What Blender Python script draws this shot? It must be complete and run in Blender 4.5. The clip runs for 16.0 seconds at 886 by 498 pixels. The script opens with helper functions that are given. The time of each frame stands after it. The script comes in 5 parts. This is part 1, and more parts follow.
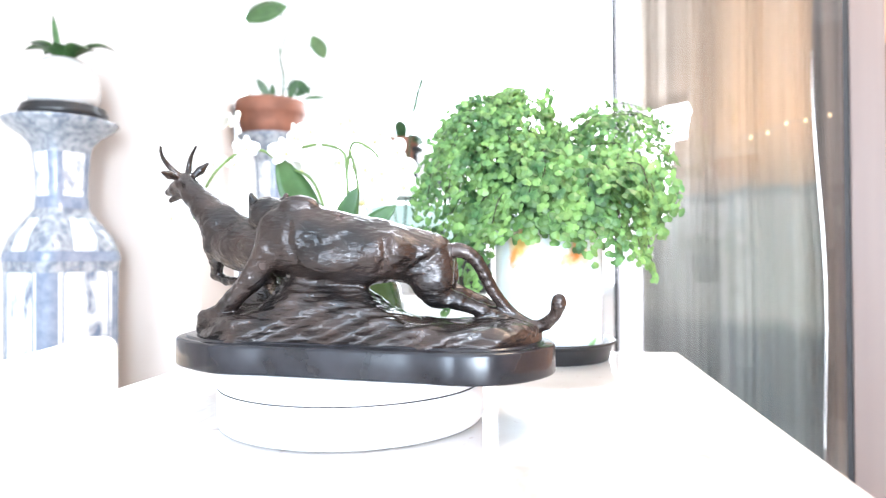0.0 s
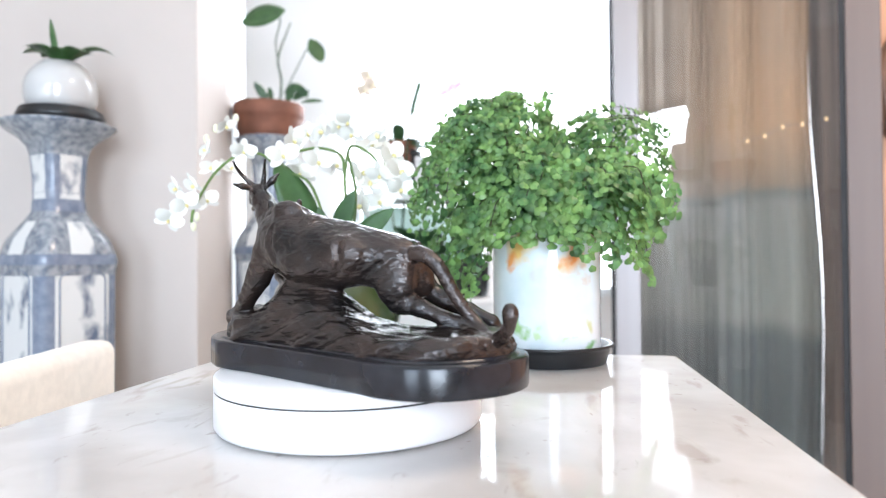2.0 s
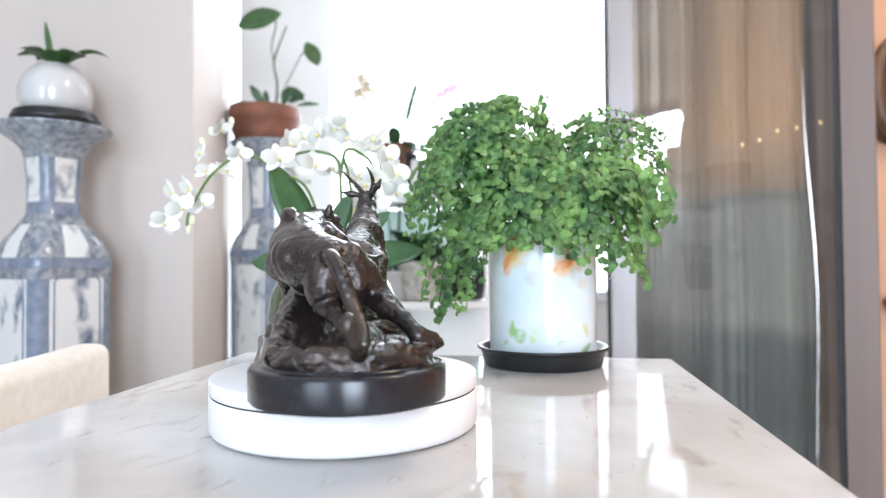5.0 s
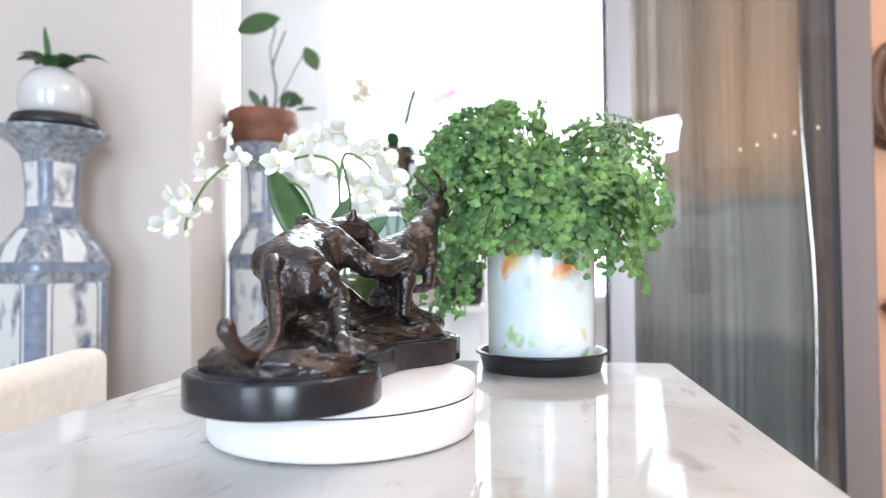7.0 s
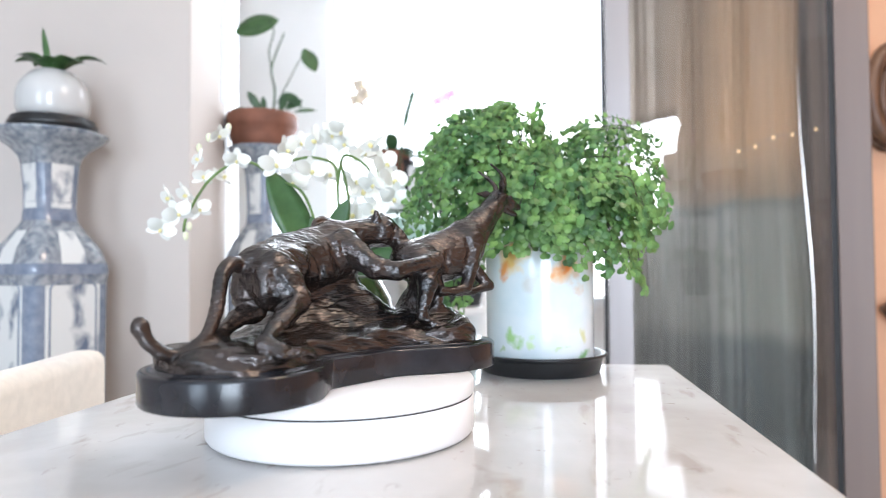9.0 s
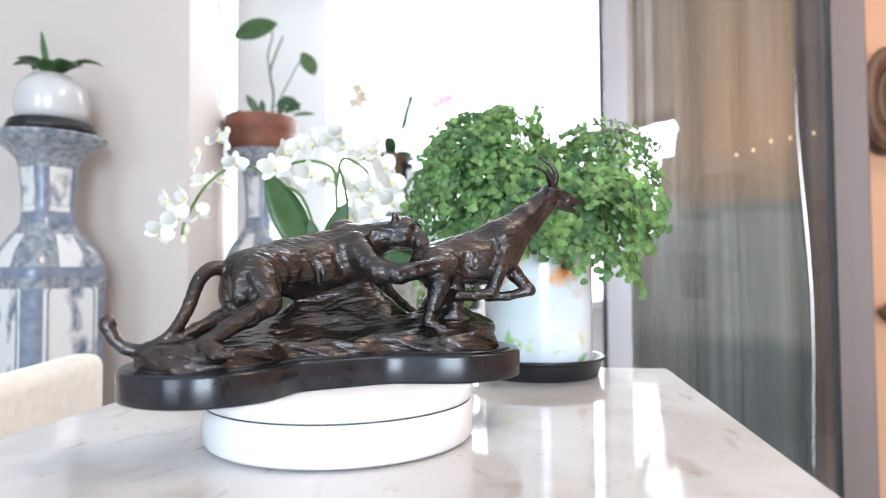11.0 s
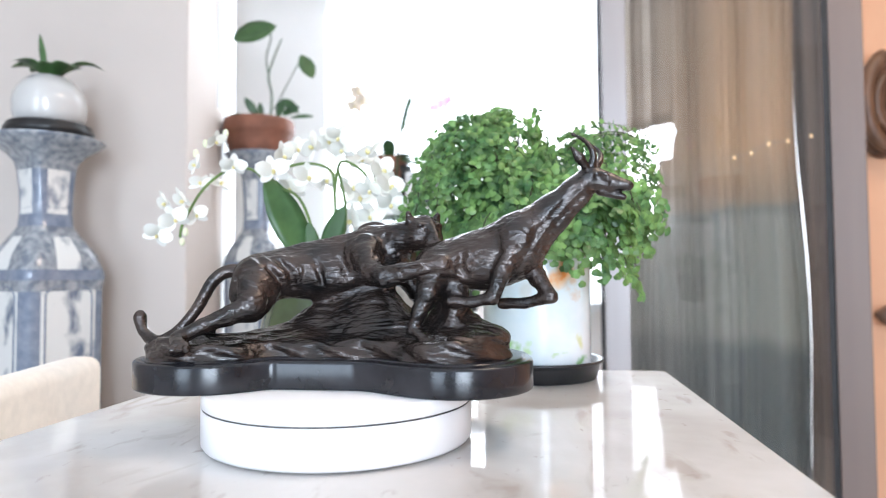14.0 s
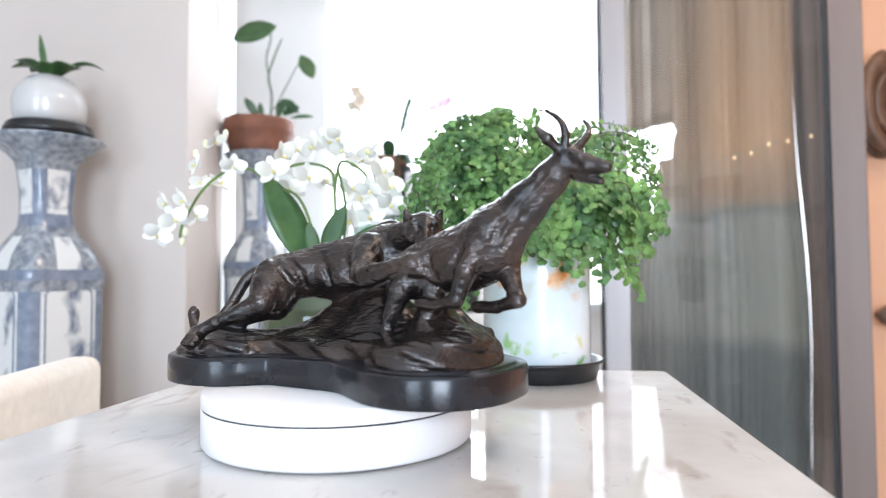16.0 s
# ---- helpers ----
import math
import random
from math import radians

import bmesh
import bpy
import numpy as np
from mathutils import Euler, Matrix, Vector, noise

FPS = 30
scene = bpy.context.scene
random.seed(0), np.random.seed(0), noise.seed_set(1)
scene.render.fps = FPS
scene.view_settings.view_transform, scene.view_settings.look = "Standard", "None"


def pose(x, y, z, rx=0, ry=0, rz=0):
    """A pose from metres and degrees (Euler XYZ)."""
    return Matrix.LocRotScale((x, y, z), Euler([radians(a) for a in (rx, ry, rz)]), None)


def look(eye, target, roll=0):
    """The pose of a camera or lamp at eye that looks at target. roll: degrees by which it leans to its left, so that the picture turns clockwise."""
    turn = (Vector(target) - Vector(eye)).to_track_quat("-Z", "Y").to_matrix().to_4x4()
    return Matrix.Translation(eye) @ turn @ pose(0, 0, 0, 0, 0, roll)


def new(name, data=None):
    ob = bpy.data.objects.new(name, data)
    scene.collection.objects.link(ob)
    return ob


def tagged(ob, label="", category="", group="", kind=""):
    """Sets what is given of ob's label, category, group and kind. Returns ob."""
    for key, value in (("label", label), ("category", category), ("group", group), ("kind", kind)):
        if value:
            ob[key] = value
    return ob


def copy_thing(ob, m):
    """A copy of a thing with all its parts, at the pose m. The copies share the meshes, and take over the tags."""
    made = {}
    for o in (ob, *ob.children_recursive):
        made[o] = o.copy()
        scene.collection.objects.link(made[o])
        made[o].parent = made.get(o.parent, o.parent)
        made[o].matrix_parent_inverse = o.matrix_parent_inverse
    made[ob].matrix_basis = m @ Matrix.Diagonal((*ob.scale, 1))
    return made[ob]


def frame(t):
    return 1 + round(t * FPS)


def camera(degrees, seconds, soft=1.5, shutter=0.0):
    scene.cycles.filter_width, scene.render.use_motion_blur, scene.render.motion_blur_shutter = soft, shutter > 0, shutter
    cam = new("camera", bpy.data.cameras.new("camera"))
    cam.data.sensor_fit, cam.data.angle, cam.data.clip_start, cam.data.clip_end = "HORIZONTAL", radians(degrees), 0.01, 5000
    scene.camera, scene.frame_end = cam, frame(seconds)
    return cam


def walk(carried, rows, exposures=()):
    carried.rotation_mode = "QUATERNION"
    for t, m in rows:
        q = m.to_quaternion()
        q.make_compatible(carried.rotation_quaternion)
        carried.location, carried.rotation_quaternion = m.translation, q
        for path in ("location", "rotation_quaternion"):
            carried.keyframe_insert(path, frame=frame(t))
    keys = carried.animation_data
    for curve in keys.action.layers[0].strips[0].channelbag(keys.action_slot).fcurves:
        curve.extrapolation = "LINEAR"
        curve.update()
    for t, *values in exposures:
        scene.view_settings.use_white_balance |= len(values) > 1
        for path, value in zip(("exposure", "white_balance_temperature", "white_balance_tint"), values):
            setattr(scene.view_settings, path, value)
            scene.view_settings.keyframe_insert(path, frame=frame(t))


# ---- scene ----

# ---- camera ----
cam = camera(69.3, 16.0, 0.75)
cam.data.dof.use_dof = True
cam.data.dof.focus_distance = 0.65
cam.data.dof.aperture_fstop = 4.2
EYE = (0.0, 0.0, 0.9046)


def aim(yaw, pitch):
    """A pose at the eye: yaw degrees to the left, pitch degrees upwards."""
    y, p = radians(yaw), radians(pitch)
    d = Vector((-math.sin(y) * math.cos(p), math.cos(y) * math.cos(p), math.sin(p)))
    return look(EYE, Vector(EYE) + d, -0.4)


PATH = [(0.0, 1.11, 0.60), (0.5, 1.08, 0.73), (1.0, 1.01, 0.80), (1.5, 0.93, 0.89), (2.0, 0.90, 0.90), (2.5, 0.84, 0.90),
        (3.0, 0.76, 0.93), (3.5, 0.69, 1.04), (4.0, 0.62, 1.11), (6.5, 0.45, 1.42), (7.0, 0.40, 1.58), (7.5, 0.33, 1.66),
        (8.0, 0.31, 1.67), (8.5, 0.30, 1.68), (9.0, 0.28, 1.73), (11.5, 0.12, 2.06), (12.0, 0.10, 2.07), (12.5, 0.08, 2.12),
        (13.0, 0.06, 2.19), (13.5, 0.02, 2.24), (14.0, 0.0, 2.26), (16.0, 0.0, 2.27)]
EXPOSURES = [(t, e, 5900, 9) for t, e in ((0.0, 1.1), (0.4, 0.95), (0.8, 0.72), (1.2, 0.48), (1.6, 0.28), (2.2, 0.14), (3.0, 0.0), (16.0, 0.0))]
walk(cam, [(t, aim(a, b)) for t, a, b in PATH], EXPOSURES)

# ---- world and light ----
world = bpy.data.worlds.new("sky")
scene.world = world
world.use_nodes = True
wt = world.node_tree
sky = wt.nodes.new("ShaderNodeTexSky")
sky.sky_type, sky.sun_disc = "NISHITA", False
sky.sun_elevation, sky.sun_rotation = radians(50), radians(25)
wt.links.new(sky.outputs[0], wt.nodes["Background"].inputs[0])
wt.nodes["Background"].inputs[1].default_value = 0.15


def lamp(name, kind, m, energy, color, size=1.0, size_y=1.0):
    data = bpy.data.lights.new(name, kind)
    data.energy, data.color = energy, color
    if kind == "AREA":
        data.shape, data.size, data.size_y = "RECTANGLE", size, size_y
    elif kind == "SUN":
        data.angle = radians(0.6)
    ob = new(name, data)
    ob.matrix_world = m
    return ob


lamp("window_daylight", "AREA", look((-1.72, -2.57, 1.25), (-0.5, 0.9, 0.9)), 52, (0.80, 0.90, 1.0), 1.1, 1.8)
lamp("rear_window_daylight", "AREA", look((0.45, -2.57, 1.35), (-0.4, 1.2, 0.9)), 116, (0.86, 0.93, 1.0), 1.1, 1.7)
lamp("ceiling_lamp_light", "AREA", look((0.9, 0.7, 2.55), (0.8, 0.9, 0)), 18, (1.0, 0.74, 0.52), 0.5, 0.5)
lamp("garden_daylight", "AREA", look((0.05, 2.85, 1.75), (-0.1, 0.6, 0.75)), 50, (0.95, 0.98, 1.0), 1.1, 1.5)


# ---- materials ----
def material(name, color, rough=0.5, metal=0.0, vary=0.15, scale=20.0, bump=0.0, bump_scale=80.0, color2=None, coat=0.0, coords="Object",
             rough_vary=0.0, transmission=0.0, ior=1.45, sheen=0.0, stretch=(1, 1, 1), detail=5.0, spec=0.5):
    m = bpy.data.materials.new(name)
    m.use_nodes = True
    nt = m.node_tree
    b = nt.nodes["Principled BSDF"]
    tc = nt.nodes.new("ShaderNodeTexCoord")
    mp = nt.nodes.new("ShaderNodeMapping")
    mp.inputs["Scale"].default_value = stretch
    nt.links.new(tc.outputs[coords], mp.inputs[0])
    n1 = nt.nodes.new("ShaderNodeTexNoise")
    n1.inputs["Scale"].default_value, n1.inputs["Detail"].default_value = scale, detail
    nt.links.new(mp.outputs[0], n1.inputs["Vector"])
    ramp = nt.nodes.new("ShaderNodeValToRGB")
    c2 = color2 or tuple(max(0.0, c * (1 - vary)) for c in color)
    c1 = color if color2 else tuple(min(1.0, c * (1 + vary)) for c in color)
    ramp.color_ramp.elements[0].position, ramp.color_ramp.elements[1].position = 0.35, 0.65
    ramp.color_ramp.elements[0].color, ramp.color_ramp.elements[1].color = (*c2, 1), (*c1, 1)
    nt.links.new(n1.outputs["Fac"], ramp.inputs[0])
    nt.links.new(ramp.outputs[0], b.inputs["Base Color"])
    b.inputs["Roughness"].default_value, b.inputs["Metallic"].default_value = rough, metal
    b.inputs["Coat Weight"].default_value = coat
    b.inputs["Transmission Weight"].default_value, b.inputs["IOR"].default_value = transmission, ior
    b.inputs["Sheen Weight"].default_value = sheen
    b.inputs["Specular IOR Level"].default_value = spec
    if rough_vary:
        mr = nt.nodes.new("ShaderNodeMapRange")
        mr.inputs[3].default_value, mr.inputs[4].default_value = rough - rough_vary, rough + rough_vary
        nt.links.new(n1.outputs["Fac"], mr.inputs[0])
        nt.links.new(mr.outputs[0], b.inputs["Roughness"])
    if bump:
        n2 = nt.nodes.new("ShaderNodeTexNoise")
        n2.inputs["Scale"].default_value, n2.inputs["Detail"].default_value = bump_scale, 4
        nt.links.new(mp.outputs[0], n2.inputs["Vector"])
        bp = nt.nodes.new("ShaderNodeBump")
        bp.inputs["Strength"].default_value, bp.inputs["Distance"].default_value = bump, 0.002
        nt.links.new(n2.outputs["Fac"], bp.inputs["Height"])
        nt.links.new(bp.outputs[0], b.inputs["Normal"])
    return m


def glow(name, color, strength):
    m = bpy.data.materials.new(name)
    m.use_nodes = True
    b = m.node_tree.nodes["Principled BSDF"]
    b.inputs["Base Color"].default_value = (*color, 1)
    b.inputs["Emission Color"].default_value = (*color, 1)
    b.inputs["Emission Strength"].default_value = strength
    return m


def leaf_material(name, a, b, rough=0.45, trans=0.35, scale=30.0):
    m = material(name, a, rough, color2=b, scale=scale, vary=0.3, bump=0.1, bump_scale=200)
    nt = m.node_tree
    p = nt.nodes["Principled BSDF"]
    src = p.inputs["Base Color"].links[0].from_socket
    geo = nt.nodes.new("ShaderNodeNewGeometry")
    hs = nt.nodes.new("ShaderNodeHueSaturation")
    mr = nt.nodes.new("ShaderNodeMapRange")
    mr.inputs[3].default_value, mr.inputs[4].default_value = 0.65, 1.4
    nt.links.new(geo.outputs["Random Per Island"], mr.inputs[0])
    nt.links.new(mr.outputs[0], hs.inputs["Value"])
    nt.links.new(src, hs.inputs["Color"])
    nt.links.new(hs.outputs[0], p.inputs["Base Color"])
    tr = nt.nodes.new("ShaderNodeBsdfTranslucent")
    nt.links.new(hs.outputs[0], tr.inputs["Color"])
    mix = nt.nodes.new("ShaderNodeMixShader")
    mix.inputs[0].default_value = trans
    nt.links.new(p.outputs[0], mix.inputs[1])
    nt.links.new(tr.outputs[0], mix.inputs[2])
    nt.links.new(mix.outputs[0], nt.nodes["Material Output"].inputs["Surface"])
    return m


M_PLASTER = material("wall_plaster", (0.505, 0.453, 0.415), 0.8, vary=0.03, scale=3, bump=0.08, bump_scale=140)
M_WHITE = material("white_paint", (0.8, 0.8, 0.79), 0.5, vary=0.02, scale=4, bump=0.03, bump_scale=120)
M_PEACH = material("peach_plaster", (0.60, 0.35, 0.22), 0.8, vary=0.05, scale=3, bump=0.1, bump_scale=120)
M_FLOOR = material("pale_stone_floor", (0.60, 0.58, 0.55), 0.3, vary=0.08, scale=4)
M_FRAME = material("grey_aluminium", (0.36, 0.335, 0.335), 0.35, 0.5, vary=0.05, scale=15, stretch=(1, 1, 0.05))
M_FRAME_WARM = material("pinkish_bronze_anodised", (0.185, 0.145, 0.13), 0.45, 0.2, vary=0.06, scale=15, stretch=(1, 1, 0.05))
M_BLACK_SEAL = material("black_rubber", (0.02, 0.02, 0.022), 0.6, vary=0.2)
M_SKY = glow("bright_garden_haze", (1.0, 1.0, 1.0), 2.2)

def marble():
    """Polished stone: pale drifting clouds, faint veins, short brown flecks."""
    m = material("polished_marble", (0.70, 0.69, 0.68), 0.06, scale=5, color2=(0.53, 0.505, 0.48), detail=7, bump=0.012, bump_scale=30)
    nt = m.node_tree
    b = nt.nodes["Principled BSDF"]
    tc = nt.nodes["Texture Coordinate"]
    last = b.inputs["Base Color"].links[0].from_socket
    # scale, stretch, turn, first and last threshold, colour, strength
    for scale, stretch, turn, lo, hi, col, amount in ((6, (1, 0.40, 1), 0.7, 0.50, 0.66, (0.52, 0.49, 0.46), 0.55), (24, (1, 0.34, 1), 0.95, 0.60, 0.70, (0.40, 0.345, 0.30), 0.60),
                                                      (70, (1, 0.45, 1), 0.6, 0.66, 0.74, (0.33, 0.28, 0.24), 0.55)):
        mp = nt.nodes.new("ShaderNodeMapping")
        mp.inputs["Scale"].default_value = stretch
        mp.inputs["Rotation"].default_value = (0, 0, turn)
        nt.links.new(tc.outputs["Object"], mp.inputs[0])
        w = nt.nodes.new("ShaderNodeTexNoise")
        w.inputs["Scale"].default_value, w.inputs["Detail"].default_value, w.inputs["Distortion"].default_value = scale, 6, 0.8
        nt.links.new(mp.outputs[0], w.inputs["Vector"])
        mr = nt.nodes.new("ShaderNodeMapRange")
        mr.inputs[1].default_value, mr.inputs[2].default_value, mr.inputs[4].default_value = lo, hi, amount
        nt.links.new(w.outputs["Fac"], mr.inputs[0])
        mix = nt.nodes.new("ShaderNodeMixRGB")
        mix.inputs[2].default_value = (*col, 1)
        nt.links.new(mr.outputs[0], mix.inputs[0])
        nt.links.new(last, mix.inputs[1])
        last = mix.outputs[0]
    nt.links.new(last, b.inputs["Base Color"])
    return m


def bronze():
    m = material("patinated_bronze", (0.048, 0.032, 0.026), 0.25, 0.45, color2=(0.011, 0.0098, 0.0098), scale=30, rough_vary=0.07, bump=0.0, spec=1.0, coat=0.0)
    nt = m.node_tree
    b = nt.nodes["Principled BSDF"]
    tc = nt.nodes["Texture Coordinate"]
    last = None
    for scale, stretch, strength, dist in ((120, (0.5, 1, 1.3), 0.35, 0.0030), (320, (0.25, 1, 1.8), 0.28, 0.0016)):
        mp = nt.nodes.new("ShaderNodeMapping")
        mp.inputs["Scale"].default_value = stretch
        nt.links.new(tc.outputs["Object"], mp.inputs[0])
        n = nt.nodes.new("ShaderNodeTexNoise")
        n.inputs["Scale"].default_value, n.inputs["Detail"].default_value, n.inputs["Distortion"].default_value = scale, 3, 1.0
        nt.links.new(mp.outputs[0], n.inputs["Vector"])
        bp = nt.nodes.new("ShaderNodeBump")
        bp.inputs["Strength"].default_value, bp.inputs["Distance"].default_value = strength, dist
        nt.links.new(n.outputs["Fac"], bp.inputs["Height"])
        if last:
            nt.links.new(last.outputs[0], bp.inputs["Normal"])
        last = bp
    nt.links.new(last.outputs[0], b.inputs["Normal"])
    return m


M_MARBLE = marble()
M_BRONZE = bronze()
M_PLINTH = material("black_polished_stone", (0.014, 0.014, 0.017), 0.2, vary=0.4, scale=30, rough_vary=0.07, bump=0.03, bump_scale=60)
M_DISK = material("white_matt_plastic", (0.82, 0.80, 0.79), 0.42, vary=0.015, scale=8)
M_SEAM = material("dark_gap", (0.03, 0.03, 0.03), 0.8)
M_BLACK_PLASTIC = material("black_plastic", (0.015, 0.015, 0.016), 0.35, vary=0.2, scale=40, bump=0.05)
M_TERRACOTTA = material("terracotta", (0.17, 0.068, 0.04), 0.7, vary=0.2, scale=18, bump=0.2, bump_scale=120)
M_PORCELAIN = material("white_porcelain", (0.51, 0.505, 0.495), 0.14, vary=0.02, scale=6, coat=0.5)
M_BLUE = material("blue_glaze", (0.14, 0.17, 0.235), 0.2, color2=(0.22, 0.25, 0.31), scale=45, coat=0.5)
M_BLUE_BAND = material("blue_scrollwork_glaze", (0.125, 0.145, 0.185), 0.2, color2=(0.32, 0.335, 0.35), scale=60, detail=4, coat=0.5)
M_PANEL = material("painted_porcelain_panel", (0.66, 0.66, 0.64), 0.2, color2=(0.12, 0.15, 0.21), scale=17, detail=6, coat=0.5, stretch=(1, 1, 0.6))
M_PANEL.node_tree.nodes["Color Ramp"].color_ramp.elements[0].position = 0.34
M_PANEL.node_tree.nodes["Color Ramp"].color_ramp.elements[1].position = 0.47
M_FERN = leaf_material("fern_leaf", (0.215, 0.36, 0.105), (0.066, 0.152, 0.055), 0.38, 0.36)
M_FERN_STEM = material("fern_stem", (0.03, 0.02, 0.012), 0.5)
M_LEAF = leaf_material("orchid_leaf", (0.05, 0.105, 0.035), (0.03, 0.07, 0.022), 0.35, 0.15)
M_DARK_LEAF = leaf_material("dark_leaf", (0.05, 0.10, 0.04), (0.02, 0.05, 0.02), 0.4, 0.15)
M_GLOBE_LEAF = leaf_material("mid_green_leaf", (0.075, 0.145, 0.05), (0.03, 0.07, 0.025), 0.4, 0.2)
M_STEM = material("green_stem", (0.10, 0.16, 0.04), 0.5, vary=0.3)
M_PETAL = leaf_material("white_petal", (0.80, 0.80, 0.77), (0.74, 0.74, 0.68), 0.6, 0.35)
M_BUD = material("pale_bud", (0.62, 0.63, 0.44), 0.5, vary=0.15)
M_PINK = leaf_material("pink_petal", (0.80, 0.56, 0.74), (0.74, 0.46, 0.68), 0.6, 0.35)
M_BLUSH = leaf_material("blush_petal", (0.62, 0.53, 0.47), (0.56, 0.50, 0.40), 0.6, 0.2)
M_YELLOW = material("yellow_lip", (0.70, 0.62, 0.30), 0.5)
M_CREAM = material("cream_upholstery", (0.66, 0.57, 0.47), 0.85, vary=0.05, scale=60, bump=0.15, bump_scale=400, sheen=0.3)
M_WOOD = material("dark_carved_wood", (0.13, 0.066, 0.036), 0.45, vary=0.45, scale=25, stretch=(1, 1, 0.2), bump=0.3, bump_scale=60)
M_SOIL = material("bark_soil", (0.06, 0.04, 0.025), 0.95, vary=0.4, scale=60, bump=0.8, bump_scale=80)
M_GREEN_GLAZE = material("olive_green_glass", (0.055, 0.08, 0.03), 0.12, vary=0.3, scale=12, coat=0.6)
M_WICKER = material("grey_wicker", (0.5, 0.47, 0.42), 0.7, vary=0.3, scale=40, bump=0.4)
M_GLASS = material("window_glass", (1, 1, 1), 0.0, vary=0.0, transmission=1.0, ior=1.45)
# glow of the stand-ins for lamps reflected in the glass
M_LAMP_REFLECTION = glow("warm_lamp_reflection", (1.0, 0.70, 0.36), 0.48)


def reflection_curtain():
    """Curtain with room reflections painted in: tan above, grey-green below, a darker hem band."""
    m = leaf_material("curtain_painted_reflections", (0.31, 0.28, 0.25), (0.25, 0.23, 0.21), 0.9, 0.3, 5.0)
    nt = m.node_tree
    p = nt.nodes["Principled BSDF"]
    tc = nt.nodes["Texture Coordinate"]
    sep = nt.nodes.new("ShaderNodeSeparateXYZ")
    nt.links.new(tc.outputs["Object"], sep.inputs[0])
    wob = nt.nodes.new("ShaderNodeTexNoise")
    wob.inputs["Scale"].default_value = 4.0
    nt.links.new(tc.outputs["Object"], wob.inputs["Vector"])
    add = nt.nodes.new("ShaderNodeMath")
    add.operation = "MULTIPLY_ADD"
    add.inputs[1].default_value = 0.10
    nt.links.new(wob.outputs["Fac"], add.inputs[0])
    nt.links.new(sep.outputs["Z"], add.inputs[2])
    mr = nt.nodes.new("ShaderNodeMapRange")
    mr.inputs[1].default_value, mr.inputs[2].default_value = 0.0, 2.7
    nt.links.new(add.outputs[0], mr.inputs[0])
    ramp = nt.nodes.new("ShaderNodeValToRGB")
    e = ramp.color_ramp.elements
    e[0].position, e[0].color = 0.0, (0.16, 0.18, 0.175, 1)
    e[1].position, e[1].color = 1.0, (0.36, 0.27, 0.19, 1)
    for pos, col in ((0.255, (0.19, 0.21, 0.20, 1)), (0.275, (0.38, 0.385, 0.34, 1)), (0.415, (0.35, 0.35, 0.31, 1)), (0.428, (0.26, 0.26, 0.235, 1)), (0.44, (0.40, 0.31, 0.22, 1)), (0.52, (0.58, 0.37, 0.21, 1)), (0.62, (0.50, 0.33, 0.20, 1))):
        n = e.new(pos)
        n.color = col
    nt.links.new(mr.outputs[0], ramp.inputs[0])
    # the painted warm reflection grows stronger towards the near post
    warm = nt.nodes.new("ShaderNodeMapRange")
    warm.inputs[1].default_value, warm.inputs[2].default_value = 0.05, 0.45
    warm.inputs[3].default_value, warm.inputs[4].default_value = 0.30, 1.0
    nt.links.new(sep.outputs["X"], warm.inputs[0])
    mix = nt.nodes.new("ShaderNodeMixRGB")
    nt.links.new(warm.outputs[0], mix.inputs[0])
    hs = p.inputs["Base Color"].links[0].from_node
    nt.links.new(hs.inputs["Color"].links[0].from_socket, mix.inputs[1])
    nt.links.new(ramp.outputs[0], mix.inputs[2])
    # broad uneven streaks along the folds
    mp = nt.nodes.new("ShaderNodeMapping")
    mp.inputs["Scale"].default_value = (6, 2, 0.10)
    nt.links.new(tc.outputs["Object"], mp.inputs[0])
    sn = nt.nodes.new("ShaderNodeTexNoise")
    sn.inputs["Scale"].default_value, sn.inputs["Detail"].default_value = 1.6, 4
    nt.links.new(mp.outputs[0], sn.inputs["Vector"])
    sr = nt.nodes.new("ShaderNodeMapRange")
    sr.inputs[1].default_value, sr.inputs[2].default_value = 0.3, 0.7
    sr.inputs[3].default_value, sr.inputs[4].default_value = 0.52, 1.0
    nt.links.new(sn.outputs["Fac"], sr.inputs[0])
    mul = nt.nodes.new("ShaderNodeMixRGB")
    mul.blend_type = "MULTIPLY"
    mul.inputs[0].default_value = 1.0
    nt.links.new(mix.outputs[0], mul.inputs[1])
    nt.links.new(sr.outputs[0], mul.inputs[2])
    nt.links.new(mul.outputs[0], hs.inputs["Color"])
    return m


M_CURTAIN = reflection_curtain()
M_CURTAIN_DARK = leaf_material("dark_taupe_cloth", (0.27, 0.205, 0.165), (0.11, 0.095, 0.085), 0.9, 0.2, 1.0)
M_CURTAIN_DARK.node_tree.nodes["Mapping"].inputs["Scale"].default_value = (40, 4, 0.5)


# ---- mesh helpers ----
def part(name, bm, mat, parent=None, label="", smooth=True):
    me = bpy.data.meshes.new(name)
    if isinstance(bm, tuple):
        me.from_pydata(bm[0], [], bm[1])
    else:
        bm.to_mesh(me)
        bm.free()
    for mm in (mat if isinstance(mat, (list, tuple)) else [mat]):
        me.materials.append(mm)
    if smooth:
        for p in me.polygons:
            p.use_smooth = True
    ob = new(name, me)
    if parent:
        ob.parent = parent
    if label:
        tagged(ob, label)
    return ob


def thing(name, m, label, category, group="", kind=""):
    ob = new(name)
    ob.matrix_world = m
    return tagged(ob, label, category, group, kind)


